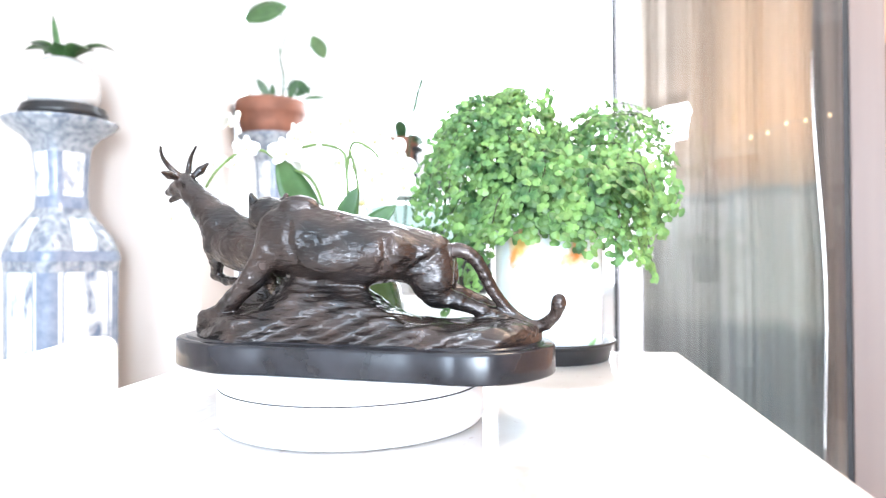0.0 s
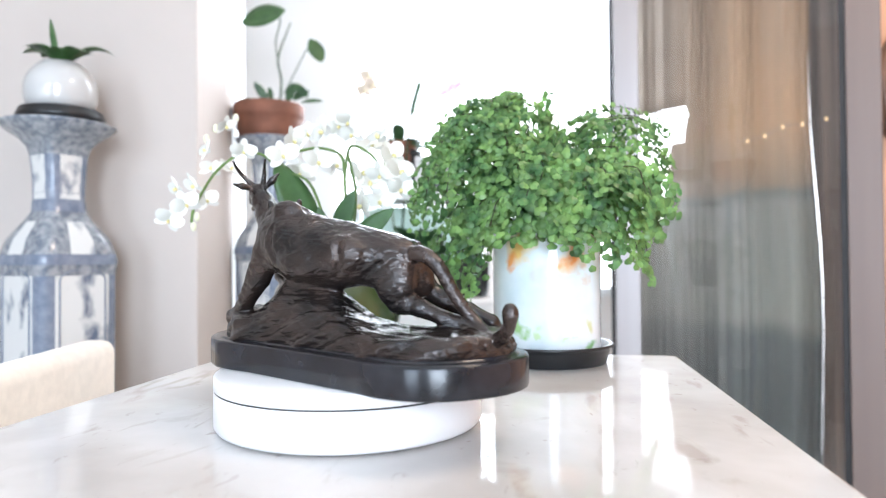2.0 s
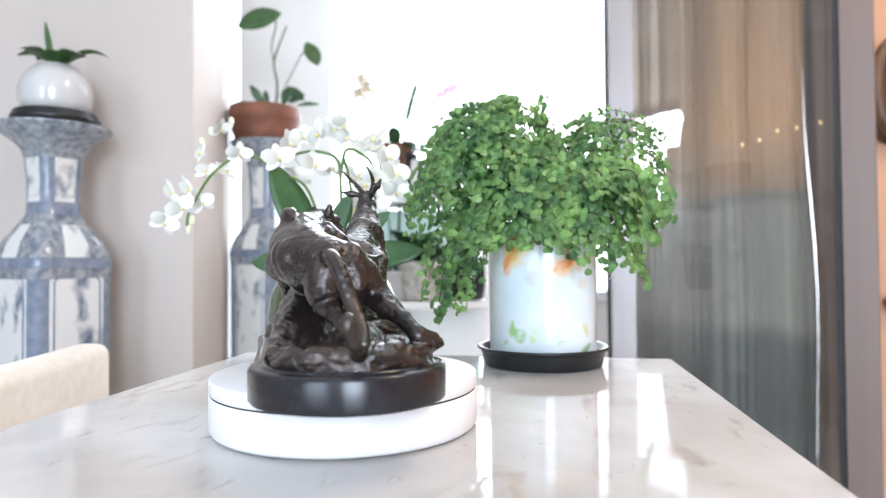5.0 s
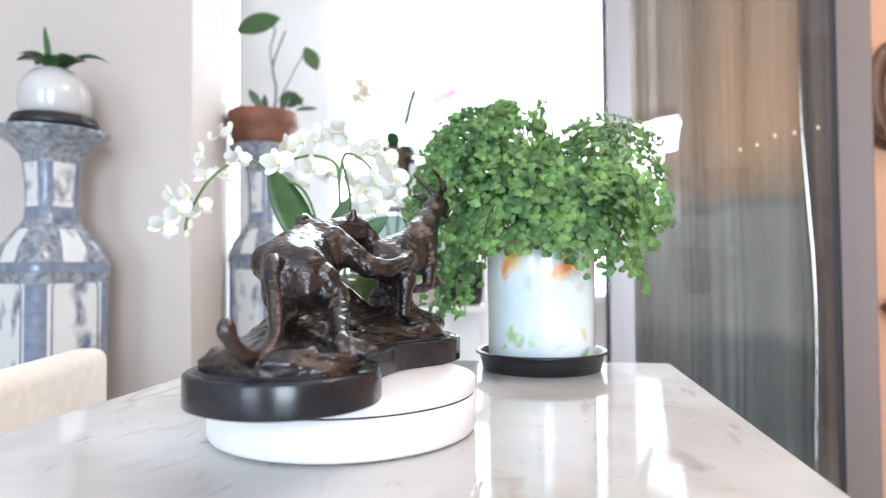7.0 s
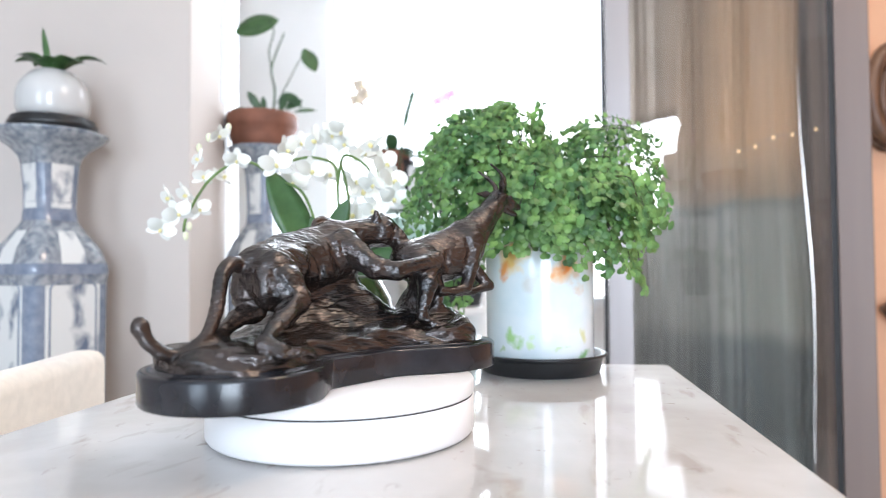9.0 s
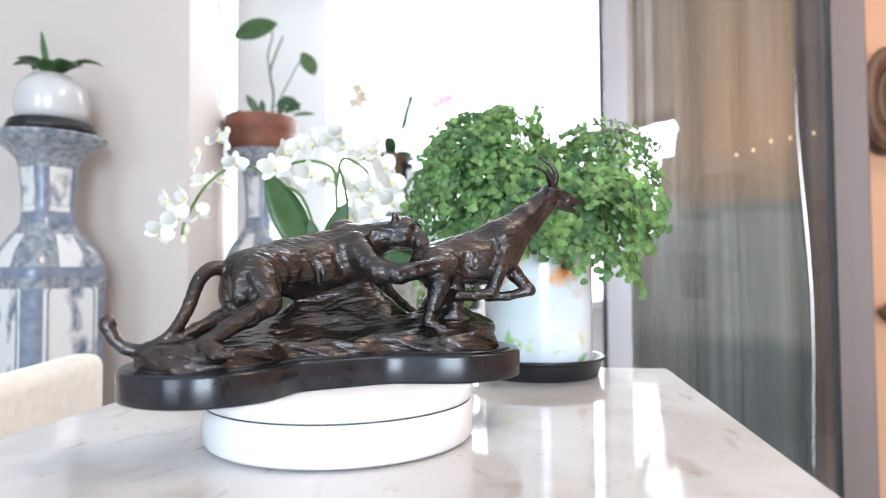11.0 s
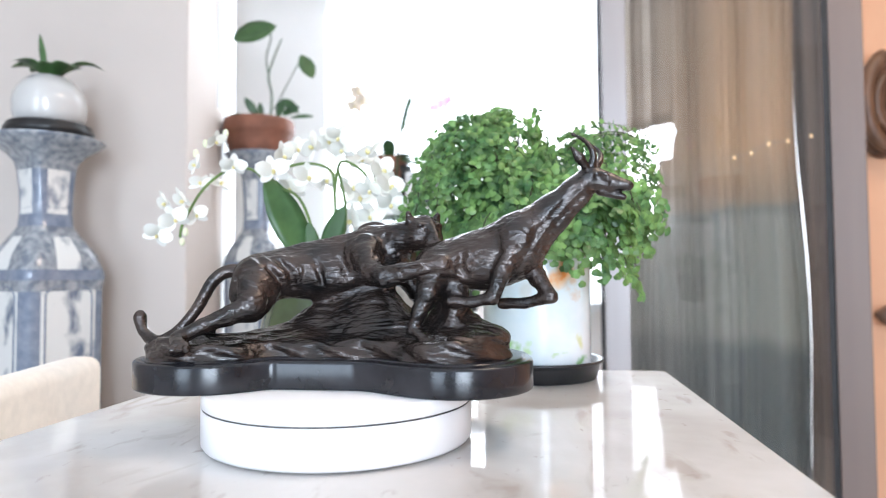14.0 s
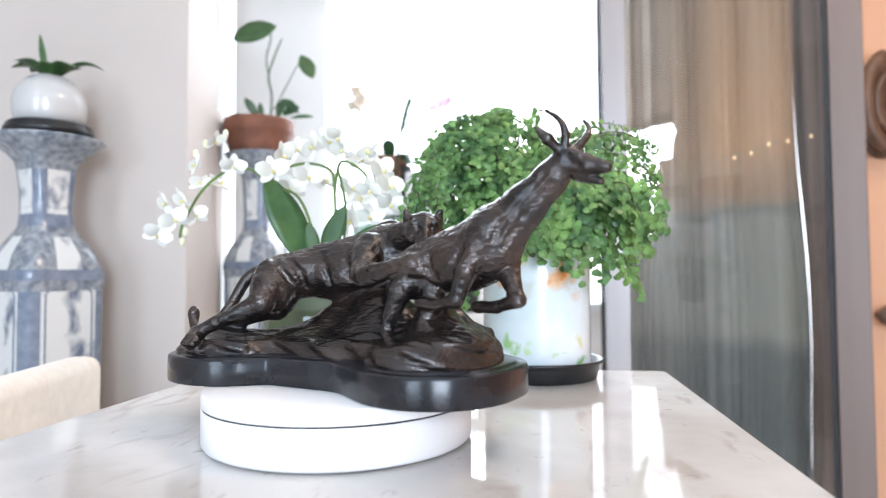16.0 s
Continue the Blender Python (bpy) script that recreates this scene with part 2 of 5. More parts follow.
def box(x0, x1, y0, y1, z0, z1, bevel=0.0, seg=2, bm=None):
    own = bm or bmesh.new()
    r = bmesh.ops.create_cube(own, size=1.0, matrix=Matrix.Translation(((x0 + x1) / 2, (y0 + y1) / 2, (z0 + z1) / 2)) @ Matrix.Diagonal((x1 - x0, y1 - y0, z1 - z0, 1)))
    if bevel:
        es = list({e for v in r["verts"] for e in v.link_edges})
        bmesh.ops.bevel(own, geom=es, offset=bevel, segments=seg, affect="EDGES", profile=0.5)
    return own


def spun(profile, n=64, squares=None, turn=0.0, faces_mat=None, closed=True):
    """A lathe form from (radius, height) pairs; squares: how square (0 round, 1 square) each ring is."""
    bm = bmesh.new()
    rings = []
    for k, (r, z) in enumerate(profile):
        s = squares[k] if squares else 0.0
        ring = []
        for i in range(n):
            a = 2 * math.pi * i / n
            c, d = abs(math.cos(a)), abs(math.sin(a))
            e = 2 + 8 * s
            rr = r / ((c ** e + d ** e) ** (1 / e)) if s else r
            ring.append(bm.verts.new((rr * math.cos(a + turn), rr * math.sin(a + turn), z)))
        rings.append(ring)
    for k in range(len(rings) - 1):
        for i in range(n):
            f = bm.faces.new((rings[k][i], rings[k][(i + 1) % n], rings[k + 1][(i + 1) % n], rings[k + 1][i]))
            if faces_mat:
                f.material_index = faces_mat(k, i)
    if closed:
        bm.faces.new(list(reversed(rings[0])))
        bm.faces.new(rings[-1])
    return bm


def tube(points, radii, n=8, bm=None):
    """A round limb along points."""
    own = bm or bmesh.new()
    pts = [Vector(p) for p in points]
    rings = []
    for i, p in enumerate(pts):
        d = (pts[min(i + 1, len(pts) - 1)] - pts[max(i - 1, 0)]).normalized()
        u = d.orthogonal().normalized() if i == 0 else (u - d * u.dot(d)).normalized()
        w = d.cross(u)
        r = radii[i] if isinstance(radii, (list, tuple)) else radii
        rings.append([own.verts.new(p + (u * math.cos(2 * math.pi * k / n) + w * math.sin(2 * math.pi * k / n)) * r) for k in range(n)])
    for a, b in zip(rings, rings[1:]):
        for k in range(n):
            own.faces.new((a[k], a[(k + 1) % n], b[(k + 1) % n], b[k]))
    own.faces.new(list(reversed(rings[0])))
    own.faces.new(rings[-1])
    return own


def curve_points(pts, n=16):
    """A smooth way through the given points."""
    P = [Vector(p) for p in pts]
    P = [P[0] * 2 - P[1]] + P + [P[-1] * 2 - P[-2]]
    out = []
    for i in range(1, len(P) - 2):
        for k in range(n):
            t = k / n
            a, b, c, d = P[i - 1], P[i], P[i + 1], P[i + 2]
            out.append(0.5 * ((2 * b) + (c - a) * t + (2 * a - 5 * b + 4 * c - d) * t * t + (3 * b - a - 3 * c + d) * t ** 3))
    out.append(P[-2])
    return out


def blade(base, way, up, length, width, droop=0.2, fold=0.12, n=8, bm=None, thick=0.0012):
    """A pointed leaf with a middle fold and thickness."""
    own = bm or bmesh.new()
    way, up = Vector(way).normalized(), Vector(up).normalized()
    side = way.cross(up).normalized()
    up = side.cross(way)
    rows = []
    for i in range(n + 1):
        t = i / n
        c = Vector(base) + way * (length * t) - Vector((0, 0, 1)) * (droop * length * t * t)
        w = width * 0.5 * (math.sin(math.pi * min(1, t * 0.97 + 0.03)) ** 0.75)
        rows.append([[own.verts.new(c + side * (w * s) + up * (abs(s) * fold * w + o)) for s in (-1, -0.5, 0, 0.5, 1)] for o in (thick / 2, -thick / 2)])
    for a, b in zip(rows, rows[1:]):
        for k in range(4):
            own.faces.new((a[0][k], a[0][k + 1], b[0][k + 1], b[0][k]))
            own.faces.new((a[1][k + 1], a[1][k], b[1][k], b[1][k + 1]))
        own.faces.new((a[0][0], b[0][0], b[1][0], a[1][0]))
        own.faces.new((a[0][4], a[1][4], b[1][4], b[0][4]))
    return own


F_LEN = 1134.0


def at(px, py, depth):
    """The place that lies at that depth in the last view."""
    return Vector(((px - 784) / F_LEN * depth, depth, EYE[2] + (486 - py) / F_LEN * depth))

# ---- room ----
TURN = -8.0
TABLE_Z = 0.75


def structure(name, bm, mat, label, smooth=False):
    return tagged(part(name, bm, mat, None, "", smooth), label, kind="structure")


def build_room():
    structure("floor", box(-2.8, 2.8, -2.8, 3.0, -0.1, 0.0), M_FLOOR, "pale polished stone floor")
    structure("ceiling", box(-2.8, 2.8, -2.8, 3.0, 2.7, 2.8), M_WHITE, "plain white painted ceiling")
    structure("wall_west", box(-2.8, -2.6, -2.8, 1.95, 0, 2.7), M_PLASTER, "beige plaster side wall")
    structure("wall_south", box(-2.6, 2.6, -2.8, -2.6, 0, 0.3), M_PLASTER, "beige plaster wall below two tall windows")
    structure("wall_south_top", box(-2.6, 2.6, -2.8, -2.6, 2.35, 2.7), M_PLASTER, "beige plaster wall above two windows")
    for k, (x0, x1) in enumerate(((-2.6, -2.3), (-1.15, -0.7), (1.1, 2.6))):
        structure("wall_south_pier_%d" % (k + 1), box(x0, x1, -2.8, -2.6, 0.3, 2.35), M_PLASTER, "beige plaster pier beside a window")
    structure("wall_east", box(2.6, 2.8, -2.8, 3.0, 0, 2.7), M_PEACH, "warm peach plaster wall")
    # wall behind the first vase, its end near the narrow window
    structure("wall_vase", box(-2.6, -0.69, 1.72, 1.95, 0, 2.7, 0.004), M_PLASTER, "beige plaster wall behind the tall vase")
    structure("partition", box(at(322, 0, 2.02).x, at(380, 0, 2.02).x, 1.955, 2.10, 0, at(0, 178, 2.02).z, 0.02, 3), M_PLASTER, "low beige plaster partition beside the niche")
    structure("wall_side", box(-2.6, -2.4, 1.95, 3.0, 0, 2.7), M_WHITE, "white wall closing the niche")
    y0, y1 = 2.75, 2.95
    xa, xb, xc, xd = -1.0, -0.90, -0.50, 0.70
    structure("wall_niche", box(-2.4, xa, y0, y1, 0, 2.7), M_WHITE, "white wall beside a narrow window")
    structure("wall_pillar", box(xb, xc, y0, y1, 0, 2.7, 0.01), M_WHITE, "white painted pillar between two windows")
    structure("wall_below_window", box(xc, xd, y0, y1, 0, 0.74), M_WHITE, "white wall under the window")
    structure("wall_below_narrow", box(xa, xb, y0, y1, 0, 0.30), M_WHITE, "white wall under the narrow window")
    structure("window_sill", box(xc + 0.003, xd - 0.003, y0 - 0.14, y1 - 0.02, 0.744, 0.782, 0.006), M_WHITE, "white window sill board")
    structure("lintel", box(xa, xd, y0, y1, 2.52, 2.7), M_WHITE, "white lintel over the windows")
    structure("backdrop", box(-3.5, 3.2, 4.6, 4.62, -0.5, 4.5), M_SKY, "overexposed bright garden haze")


def build_glass_door():
    """The tall glazed panel with its two posts, the curtain behind it."""
    a, b = at(1092, 486, 2.45), at(1508, 486, 1.75)
    for p, w, d, mat, name, label in ((a, 0.092, 0.09, M_FRAME, "door_post_far", "grey aluminium door post"), (b, 0.080, 0.10, M_FRAME_WARM, "door_post_near", "pinkish bronze aluminium door post")):
        ob = structure(name, box(-w / 2, w / 2, -d / 2, d / 2, 0, 2.7, 0.004), mat, label)
        ob.matrix_world = pose(p.x, p.y, 0, 0, 0, -math.degrees(math.atan2(p.x, p.y)))
        s = structure(name + "_seal", box(-w / 2 - 0.016, -w / 2 - 0.002, -d / 2 + 0.01, d / 2, 0, 2.7), M_BLACK_SEAL, "thin black rubber seal")
        s.matrix_world = ob.matrix_world
    d = Vector((b.x - a.x, b.y - a.y, 0))
    ang = math.degrees(math.atan2(d.y, d.x))
    L = d.length
    door = thing("sliding_door", pose(a.x, a.y, 0, 0, 0, ang), "tall glazed sliding door with curtain behind it", "door", kind="structure")
    part("pane", box(0.04, L - 0.045, -0.004, 0.004, 0.06, 2.65), M_GLASS, door, "clear reflecting glass pane", False).visible_shadow = False
    part("bottom_rail", box(0.04, L - 0.045, -0.025, 0.025, 0.0, 0.06, 0.004), M_FRAME, door)
    part("top_rail", box(0.04, L - 0.045, -0.025, 0.025, 2.65, 2.7, 0.004), M_FRAME, door)
    # curtain in soft folds, in two lengths with a lit slit between them and a tapering lit opening beside the far post
    def along(px):
        """How far along the door the line of sight through that column meets the cloth."""
        inv = door.matrix_world.inverted()
        e, p = inv @ Vector(EYE), inv @ at(px, 486, 1.0)
        return (e + (p - e) * ((0.16 - e.y) / (p.y - e.y))).x

    def level(py, px=1180):
        return at(px, py, (door.matrix_world @ Vector((along(px), 0.16, 0))).y).z

    def drape(x_left, x_right, low, high, n, seed, label, cloth=None):
        """Cloth between two upright edges (functions of height) and two hems (functions of the way along)."""
        bm = bmesh.new()
        rows = []
        rest0, rest1 = x_left(0.9), x_right(0.9)
        for i in range(n + 1):
            u = i / n
            flat = rest0 + (rest1 - rest0) * u
            z0, z1 = low(flat), high(flat)
            col = []
            for k in range(21):
                z = z0 + (z1 - z0) * k / 20
                x = x_left(z) + (x_right(z) - x_left(z)) * u
                y = 0.16 + 0.010 * math.sin(flat * 46 + 2.2 * math.sin(flat * 9 + seed) + 0.25 * math.sin(z * 2.4 + flat * 12)) * (0.55 + 0.45 * math.sin(flat * 17 + seed)) + 0.003 * math.sin(flat * 150 + 2 * math.sin(flat * 31) + seed)
                col.append(bm.verts.new((x, y, z)))
            rows.append(col)
        for p, q in zip(rows, rows[1:]):
            for k in range(20):
                bm.faces.new((p[k], q[k], q[k + 1], p[k + 1]))
        ob = tagged(part("curtain", bm, cloth or M_CURTAIN), label, "curtain", "curtains behind the glass door")
        ob.matrix_world = door.matrix_world
        sol = ob.modifiers.new("thick", "SOLIDIFY")
        sol.thickness = 0.002
    floor_z, head_z = (lambda x: 0.02), (lambda x: 2.66)
    open_full, open_end = along(1194), along(1203)
    mid = level(240)
    taper = lambda x: max(0.0, min(1.0, (open_end - x) / (open_end - open_full)))
    ease = lambda x: taper(x) ** 1.5
    step0, step1, deep, shallow = along(1156), along(1170), level(420), level(284)
    def lower_hem(x):
        w = max(0.0, min(1.0, (x - step0) / (step1 - step0)))
        return mid + (deep + (shallow - deep) * w - mid) * ease(x) - 0.002
    slit = along(1424)
    wave = lambda z: 0.010 * math.sin((z - 0.9) * 5.2 + 2.2) - 0.020 * (z - 0.95)
    drape(lambda z: -0.14, lambda z: open_end, lambda x: mid + (level(222) - mid) * ease(x), head_z, 120, 1.0, "short taupe curtain with painted reflection tones, drawn up above a bright opening")
    drape(lambda z: -0.14, lambda z: open_end, floor_z, lower_hem, 120, 3.0, "half-height curtain painted in grey reflection tones, below a bright opening")
    drape(lambda z: open_end - 0.004, lambda z: slit - 0.003 + wave(z), floor_z, head_z, 200, 0.0, "taupe sheer curtain in deep vertical folds, with warm reflection painted on")
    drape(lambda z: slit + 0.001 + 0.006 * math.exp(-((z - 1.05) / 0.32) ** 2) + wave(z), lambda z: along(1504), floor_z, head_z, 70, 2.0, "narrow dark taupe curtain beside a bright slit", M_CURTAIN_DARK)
    # bulbs and wire are added, standing in for lamps reflected in the pane
    lights = thing("lamp_reflections", door.matrix_world, "five small warm glows added in place of lamps reflected in the glass", "string light")
    spots = [door.matrix_world.inverted() @ at(px, py, 1.0) for px, py in ((1305, 281), (1335, 273), (1367, 257), (1401, 252), (1443, 243))]
    eye = door.matrix_world.inverted() @ Vector(EYE)
    spots = [eye + (p - eye) * ((0.07 - eye.y) / (p.y - eye.y)) for p in spots]
    part("wire", tube(curve_points([spots[0] + Vector((-0.03, 0, 0.004))] + spots + [spots[-1] + Vector((0.03, 0, 0.006))], 6), 0.0012, 6), M_FRAME_WARM, lights, "thin wire added between the reflected lamps")
    for p in spots:
        part("bulb", spun([(0.001, 0.004), (0.0027, 0.0027), (0.0039, 0.0), (0.0042, -0.0028), (0.003, -0.006), (0.0009, -0.0078)][::-1], 12), M_LAMP_REFLECTION, lights, "small warm glow in place of a reflected lamp").location = p


def build_table():
    m = pose(0, 0, 0, 0, 0, TURN)
    t = thing("dining_table", m, "polished white veined marble dining table", "table")
    part("tabletop", box(-0.505, 0.205, -0.75, 1.057, TABLE_Z - 0.022, TABLE_Z, 0.003, 3), M_MARBLE, t, "polished veined marble slab", False)
    part("apron", box(-0.44, 0.14, -0.68, 0.99, TABLE_Z - 0.09, TABLE_Z - 0.0221, 0.003), M_WHITE, t, "white apron", False)
    for x in (-0.40, 0.10):
        for y in (-0.62, 0.93):
            part("leg", box(x - 0.035, x + 0.035, y - 0.035, y + 0.035, 0, TABLE_Z - 0.0905, 0.006), M_WHITE, t, "", False)


def build_chair():
    c = thing("dining_chair", pose(-0.66, 0.93, 0, 0, 0, 96), "cream upholstered dining chair pushed to the table", "chair")
    part("seat", box(-0.22, 0.22, -0.02, 0.42, 0.40, 0.49, 0.03, 3), M_CREAM, c)
    part("backrest", box(-0.22, 0.22, -0.075, -0.01, 0.47, 0.765, 0.022, 4), M_CREAM, c)
    for x in (-0.18, 0.18):
        for y in (0.0, 0.38):
            part("leg", tube([(x, y, 0.0), (x, y, 0.405)], [0.012, 0.018], 10), M_WOOD, c)


# ---- turntable and sculpture ----
AXIS = (-0.1005, 0.6245)
DISK_TOP = 0.8004


def build_turntable():
    t = thing("turntable", pose(AXIS[0], AXIS[1], TABLE_Z), "round white matt display turntable on the table", "turntable")
    R = 0.1262
    part("body", spun([(R - 0.008, 0.0015), (R - 0.002, 0.002), (R, 0.005), (R, 0.0352), (R - 0.0008, 0.0360), (R - 0.01, 0.0361)], 128), M_DISK, t)
    part("gap_ring", spun([(R - 0.0009, 0.0359), (R - 0.0009, 0.0377)], 96), M_SEAM, t, "dark gap under the plate")
    part("plate", spun([(R - 0.01, 0.0374), (R - 0.0006, 0.0375), (R, 0.0382), (R, 0.0487), (R - 0.0006, 0.0498), (R - 0.0018, 0.0504), (0.02, 0.0504)], 128), M_DISK, t)
    for k in range(3):
        a = 2 * math.pi * k / 3 + 0.9
        part("rubber_foot", spun([(0.009, 0.0), (0.009, 0.0025)], 16), M_BLACK_PLASTIC, t).location = (0.11 * math.cos(a), 0.11 * math.sin(a), 0)
    return t


def plinth_reach(x, y):
    """Signed distance to the kidney outline."""
    def smin(a, b, k):
        h = np.clip(0.5 + 0.5 * (b - a) / k, 0, 1)
        return b + (a - b) * h - k * h * (1 - h)
    l = smin(np.hypot(x + 0.122, y + 0.0145) - 0.0735, np.hypot(x + 0.134, y - 0.006) - 0.054, 0.006)
    r = smin(np.hypot(x - 0.1045, y - 0.011) - 0.077, np.hypot(x - 0.116, y + 0.008) - 0.069, 0.01)
    r = smin(r, np.hypot(x - 0.085, y - 0.020) - 0.078, 0.01)
    r = smin(r, np.hypot(x - 0.120, y - 0.027) - 0.060, 0.01)
    # tapered bridge between the lobes: straight at the back, hollow in front
    ax, ay, bx, by, ra, rb = -0.115, 0.006, 0.090, 0.028, 0.055, 0.068
    t = np.clip(((x - ax) * (bx - ax) + (y - ay) * (by - ay)) / ((bx - ax) ** 2 + (by - ay) ** 2), 0, 1)
    b = np.hypot(x - ax - t * (bx - ax), y - ay - t * (by - ay)) - (ra + (rb - ra) * t)
    back = (y - 0.0600 - 0.181 * (x + 0.130)) * 0.984
    b = smin(b, np.maximum(np.maximum(back, -y), np.maximum(-0.135 - x, x - 0.085)), 0.006)
    return smin(smin(l, r, 0.02), b, 0.012)


def plinth_ring(inset, n=180):
    out = []
    for i in range(n):
        a = 2 * math.pi * i / n
        lo, hi = 0.0, 0.35
        for _ in range(24):
            mid = (lo + hi) / 2
            if plinth_reach(-0.01 + mid * math.cos(a), 0.01 + mid * math.sin(a)) < -inset:
                lo = mid
            else:
                hi = mid
        out.append((-0.01 + lo * math.cos(a), 0.01 + lo * math.sin(a)))
    return out


def build_plinth(parent):
    bm = bmesh.new()
    rings = []
    for inset, z in ((0.002, 0.0), (0.0004, 0.0007), (0.0, 0.002), (0.0, 0.0232), (0.0006, 0.0249), (0.0022, 0.0261), (0.0045, 0.0267), (0.009, 0.0269), (0.0095, 0.0279), (0.0108, 0.0285), (0.02, 0.0285)):
        rings.append([bm.verts.new((x, y, z)) for x, y in plinth_ring(inset)])
    n = len(rings[0])
    for a, b in zip(rings, rings[1:]):
        for i in range(n):
            bm.faces.new((a[i], a[(i + 1) % n], b[(i + 1) % n], b[i]))
    bm.faces.new(list(reversed(rings[0])))
    bm.faces.new(rings[-1])
    return part("plinth", bm, M_PLINTH, parent, "polished black kidney-shaped stone plinth")


class Clay:
    """A field of distances on a grid, to which round limbs are added; net() turns it into a mesh."""
    def __init__(self, lo, hi, step):
        self.lo, self.step = np.array(lo), step
        self.ax = [np.arange(a, b, step) for a, b in zip(lo, hi)]
        self.d = np.full([len(a) for a in self.ax], 1.0, dtype=np.float32)

    def blend(self, sl, e, k):
        d = self.d[sl]
        h = np.clip(0.5 + 0.5 * (e - d) / k, 0, 1)
        self.d[sl] = e + (d - e) * h - k * h * (1 - h)

    def cone(self, a, b, ra, rb, k=0.006):
        a, b = np.array(a, float), np.array(b, float)
        m = max(ra, rb) + 0.02
        sl = tuple(slice(max(0, int((min(a[i], b[i]) - m - self.lo[i]) / self.step)), max(1, int((max(a[i], b[i]) + m - self.lo[i]) / self.step) + 1)) for i in range(3))
        X, Y, Z = np.meshgrid(*[ax[s] for ax, s in zip(self.ax, sl)], indexing="ij", sparse=True)
        ab = b - a
        t = np.clip(((X - a[0]) * ab[0] + (Y - a[1]) * ab[1] + (Z - a[2]) * ab[2]) / max(1e-12, ab @ ab), 0, 1)
        e = np.sqrt((X - a[0] - t * ab[0]) ** 2 + (Y - a[1] - t * ab[1]) ** 2 + (Z - a[2] - t * ab[2]) ** 2) - (ra + (rb - ra) * t)
        self.blend(sl, e.astype(np.float32), k)

    def carve(self, a, b, r, k=0.003):
        """A groove cut along a line."""
        a, b = np.array(a, float), np.array(b, float)
        m = r + 0.012
        sl = tuple(slice(max(0, int((min(a[i], b[i]) - m - self.lo[i]) / self.step)), max(1, int((max(a[i], b[i]) + m - self.lo[i]) / self.step) + 1)) for i in range(3))
        X, Y, Z = np.meshgrid(*[ax[s] for ax, s in zip(self.ax, sl)], indexing="ij", sparse=True)
        ab = b - a
        t = np.clip(((X - a[0]) * ab[0] + (Y - a[1]) * ab[1] + (Z - a[2]) * ab[2]) / max(1e-12, ab @ ab), 0, 1)
        e = -(np.sqrt((X - a[0] - t * ab[0]) ** 2 + (Y - a[1] - t * ab[1]) ** 2 + (Z - a[2] - t * ab[2]) ** 2) - r)
        d = self.d[sl]
        h = np.clip(0.5 - 0.5 * (e - d) / k, 0, 1)
        self.d[sl] = (e + (d - e) * h + k * h * (1 - h)).astype(np.float32)

    def groove(self, pts, r, deep, k=0.003):
        """Carves where a line of points, moved inwards from the surface, runs: each point is pulled to the surface first."""
        out = []
        for p in pts:
            p = np.array(p, float)
            for _ in range(12):
                i = tuple(np.clip(((p - self.lo) / self.step).astype(int), 1, np.array(self.d.shape) - 2))
                g = np.array([self.d[i[0] + 1, i[1], i[2]] - self.d[i[0] - 1, i[1], i[2]], self.d[i[0], i[1] + 1, i[2]] - self.d[i[0], i[1] - 1, i[2]], self.d[i[0], i[1], i[2] + 1] - self.d[i[0], i[1], i[2] - 1]], float)
                n = g / max(1e-9, np.linalg.norm(g))
                p = p - n * float(np.clip(self.d[i], -0.01, 0.01)) * 0.8
            out.append(p + n * (r - deep))
        for p, q in zip(out, out[1:]):
            self.carve(p, q, r, k)

    def chain(self, pts, radii, k=0.006):
        for p, q, r, s in zip(pts, pts[1:], radii, radii[1:]):
            self.cone(p, q, r, s, k)

    def egg(self, c, r, k=0.006, turn=0.0):
        """An ellipsoid, turned about the upright axis."""
        c, r = np.array(c, float), np.array(r, float)
        m = r.max() + 0.015
        sl = tuple(slice(max(0, int((c[i] - m - self.lo[i]) / self.step)), max(1, int((c[i] + m - self.lo[i]) / self.step) + 1)) for i in range(3))
        X, Y, Z = np.meshgrid(*[ax[s] for ax, s in zip(self.ax, sl)], indexing="ij", sparse=True)
        ct, st = math.cos(radians(turn)), math.sin(radians(turn))
        U, V = (X - c[0]) * ct + (Y - c[1]) * st, -(X - c[0]) * st + (Y - c[1]) * ct
        W = Z - c[2]
        k0 = np.sqrt((U / r[0]) ** 2 + (V / r[1]) ** 2 + (W / r[2]) ** 2)
        k1 = np.sqrt((U / r[0] ** 2) ** 2 + (V / r[1] ** 2) ** 2 + (W / r[2] ** 2) ** 2)
        self.blend(sl, (k0 * (k0 - 1) / np.maximum(k1, 1e-9)).astype(np.float32), k)

    def ground(self, fn, k=0.003):
        X, Y, Z = np.meshgrid(*self.ax, indexing="ij", sparse=True)
        self.blend((slice(None),) * 3, fn(X, Y, Z).astype(np.float32), k)

    def net(self):
        d = self.d
        n = np.array(d.shape) - 1
        acc, cnt = np.zeros((*n, 3)), np.zeros(n)
        corner = lambda i, j, k: d[i:n[0] + i, j:n[1] + j, k:n[2] + k]
        cs = [(i, j, k) for i in (0, 1) for j in (0, 1) for k in (0, 1)]
        for p in cs:
            for ax in range(3):
                if p[ax] == 0:
                    q = list(p)
                    q[ax] = 1
                    a, b = corner(*p), corner(*q)
                    cross = (a < 0) != (b < 0)
                    t = np.where(cross, a / np.where(cross, a - b, 1), 0)
                    for c in range(3):
                        acc[..., c] += np.where(cross, p[c] + (t if c == ax else 0), 0)
                    cnt += cross
        live = cnt > 0
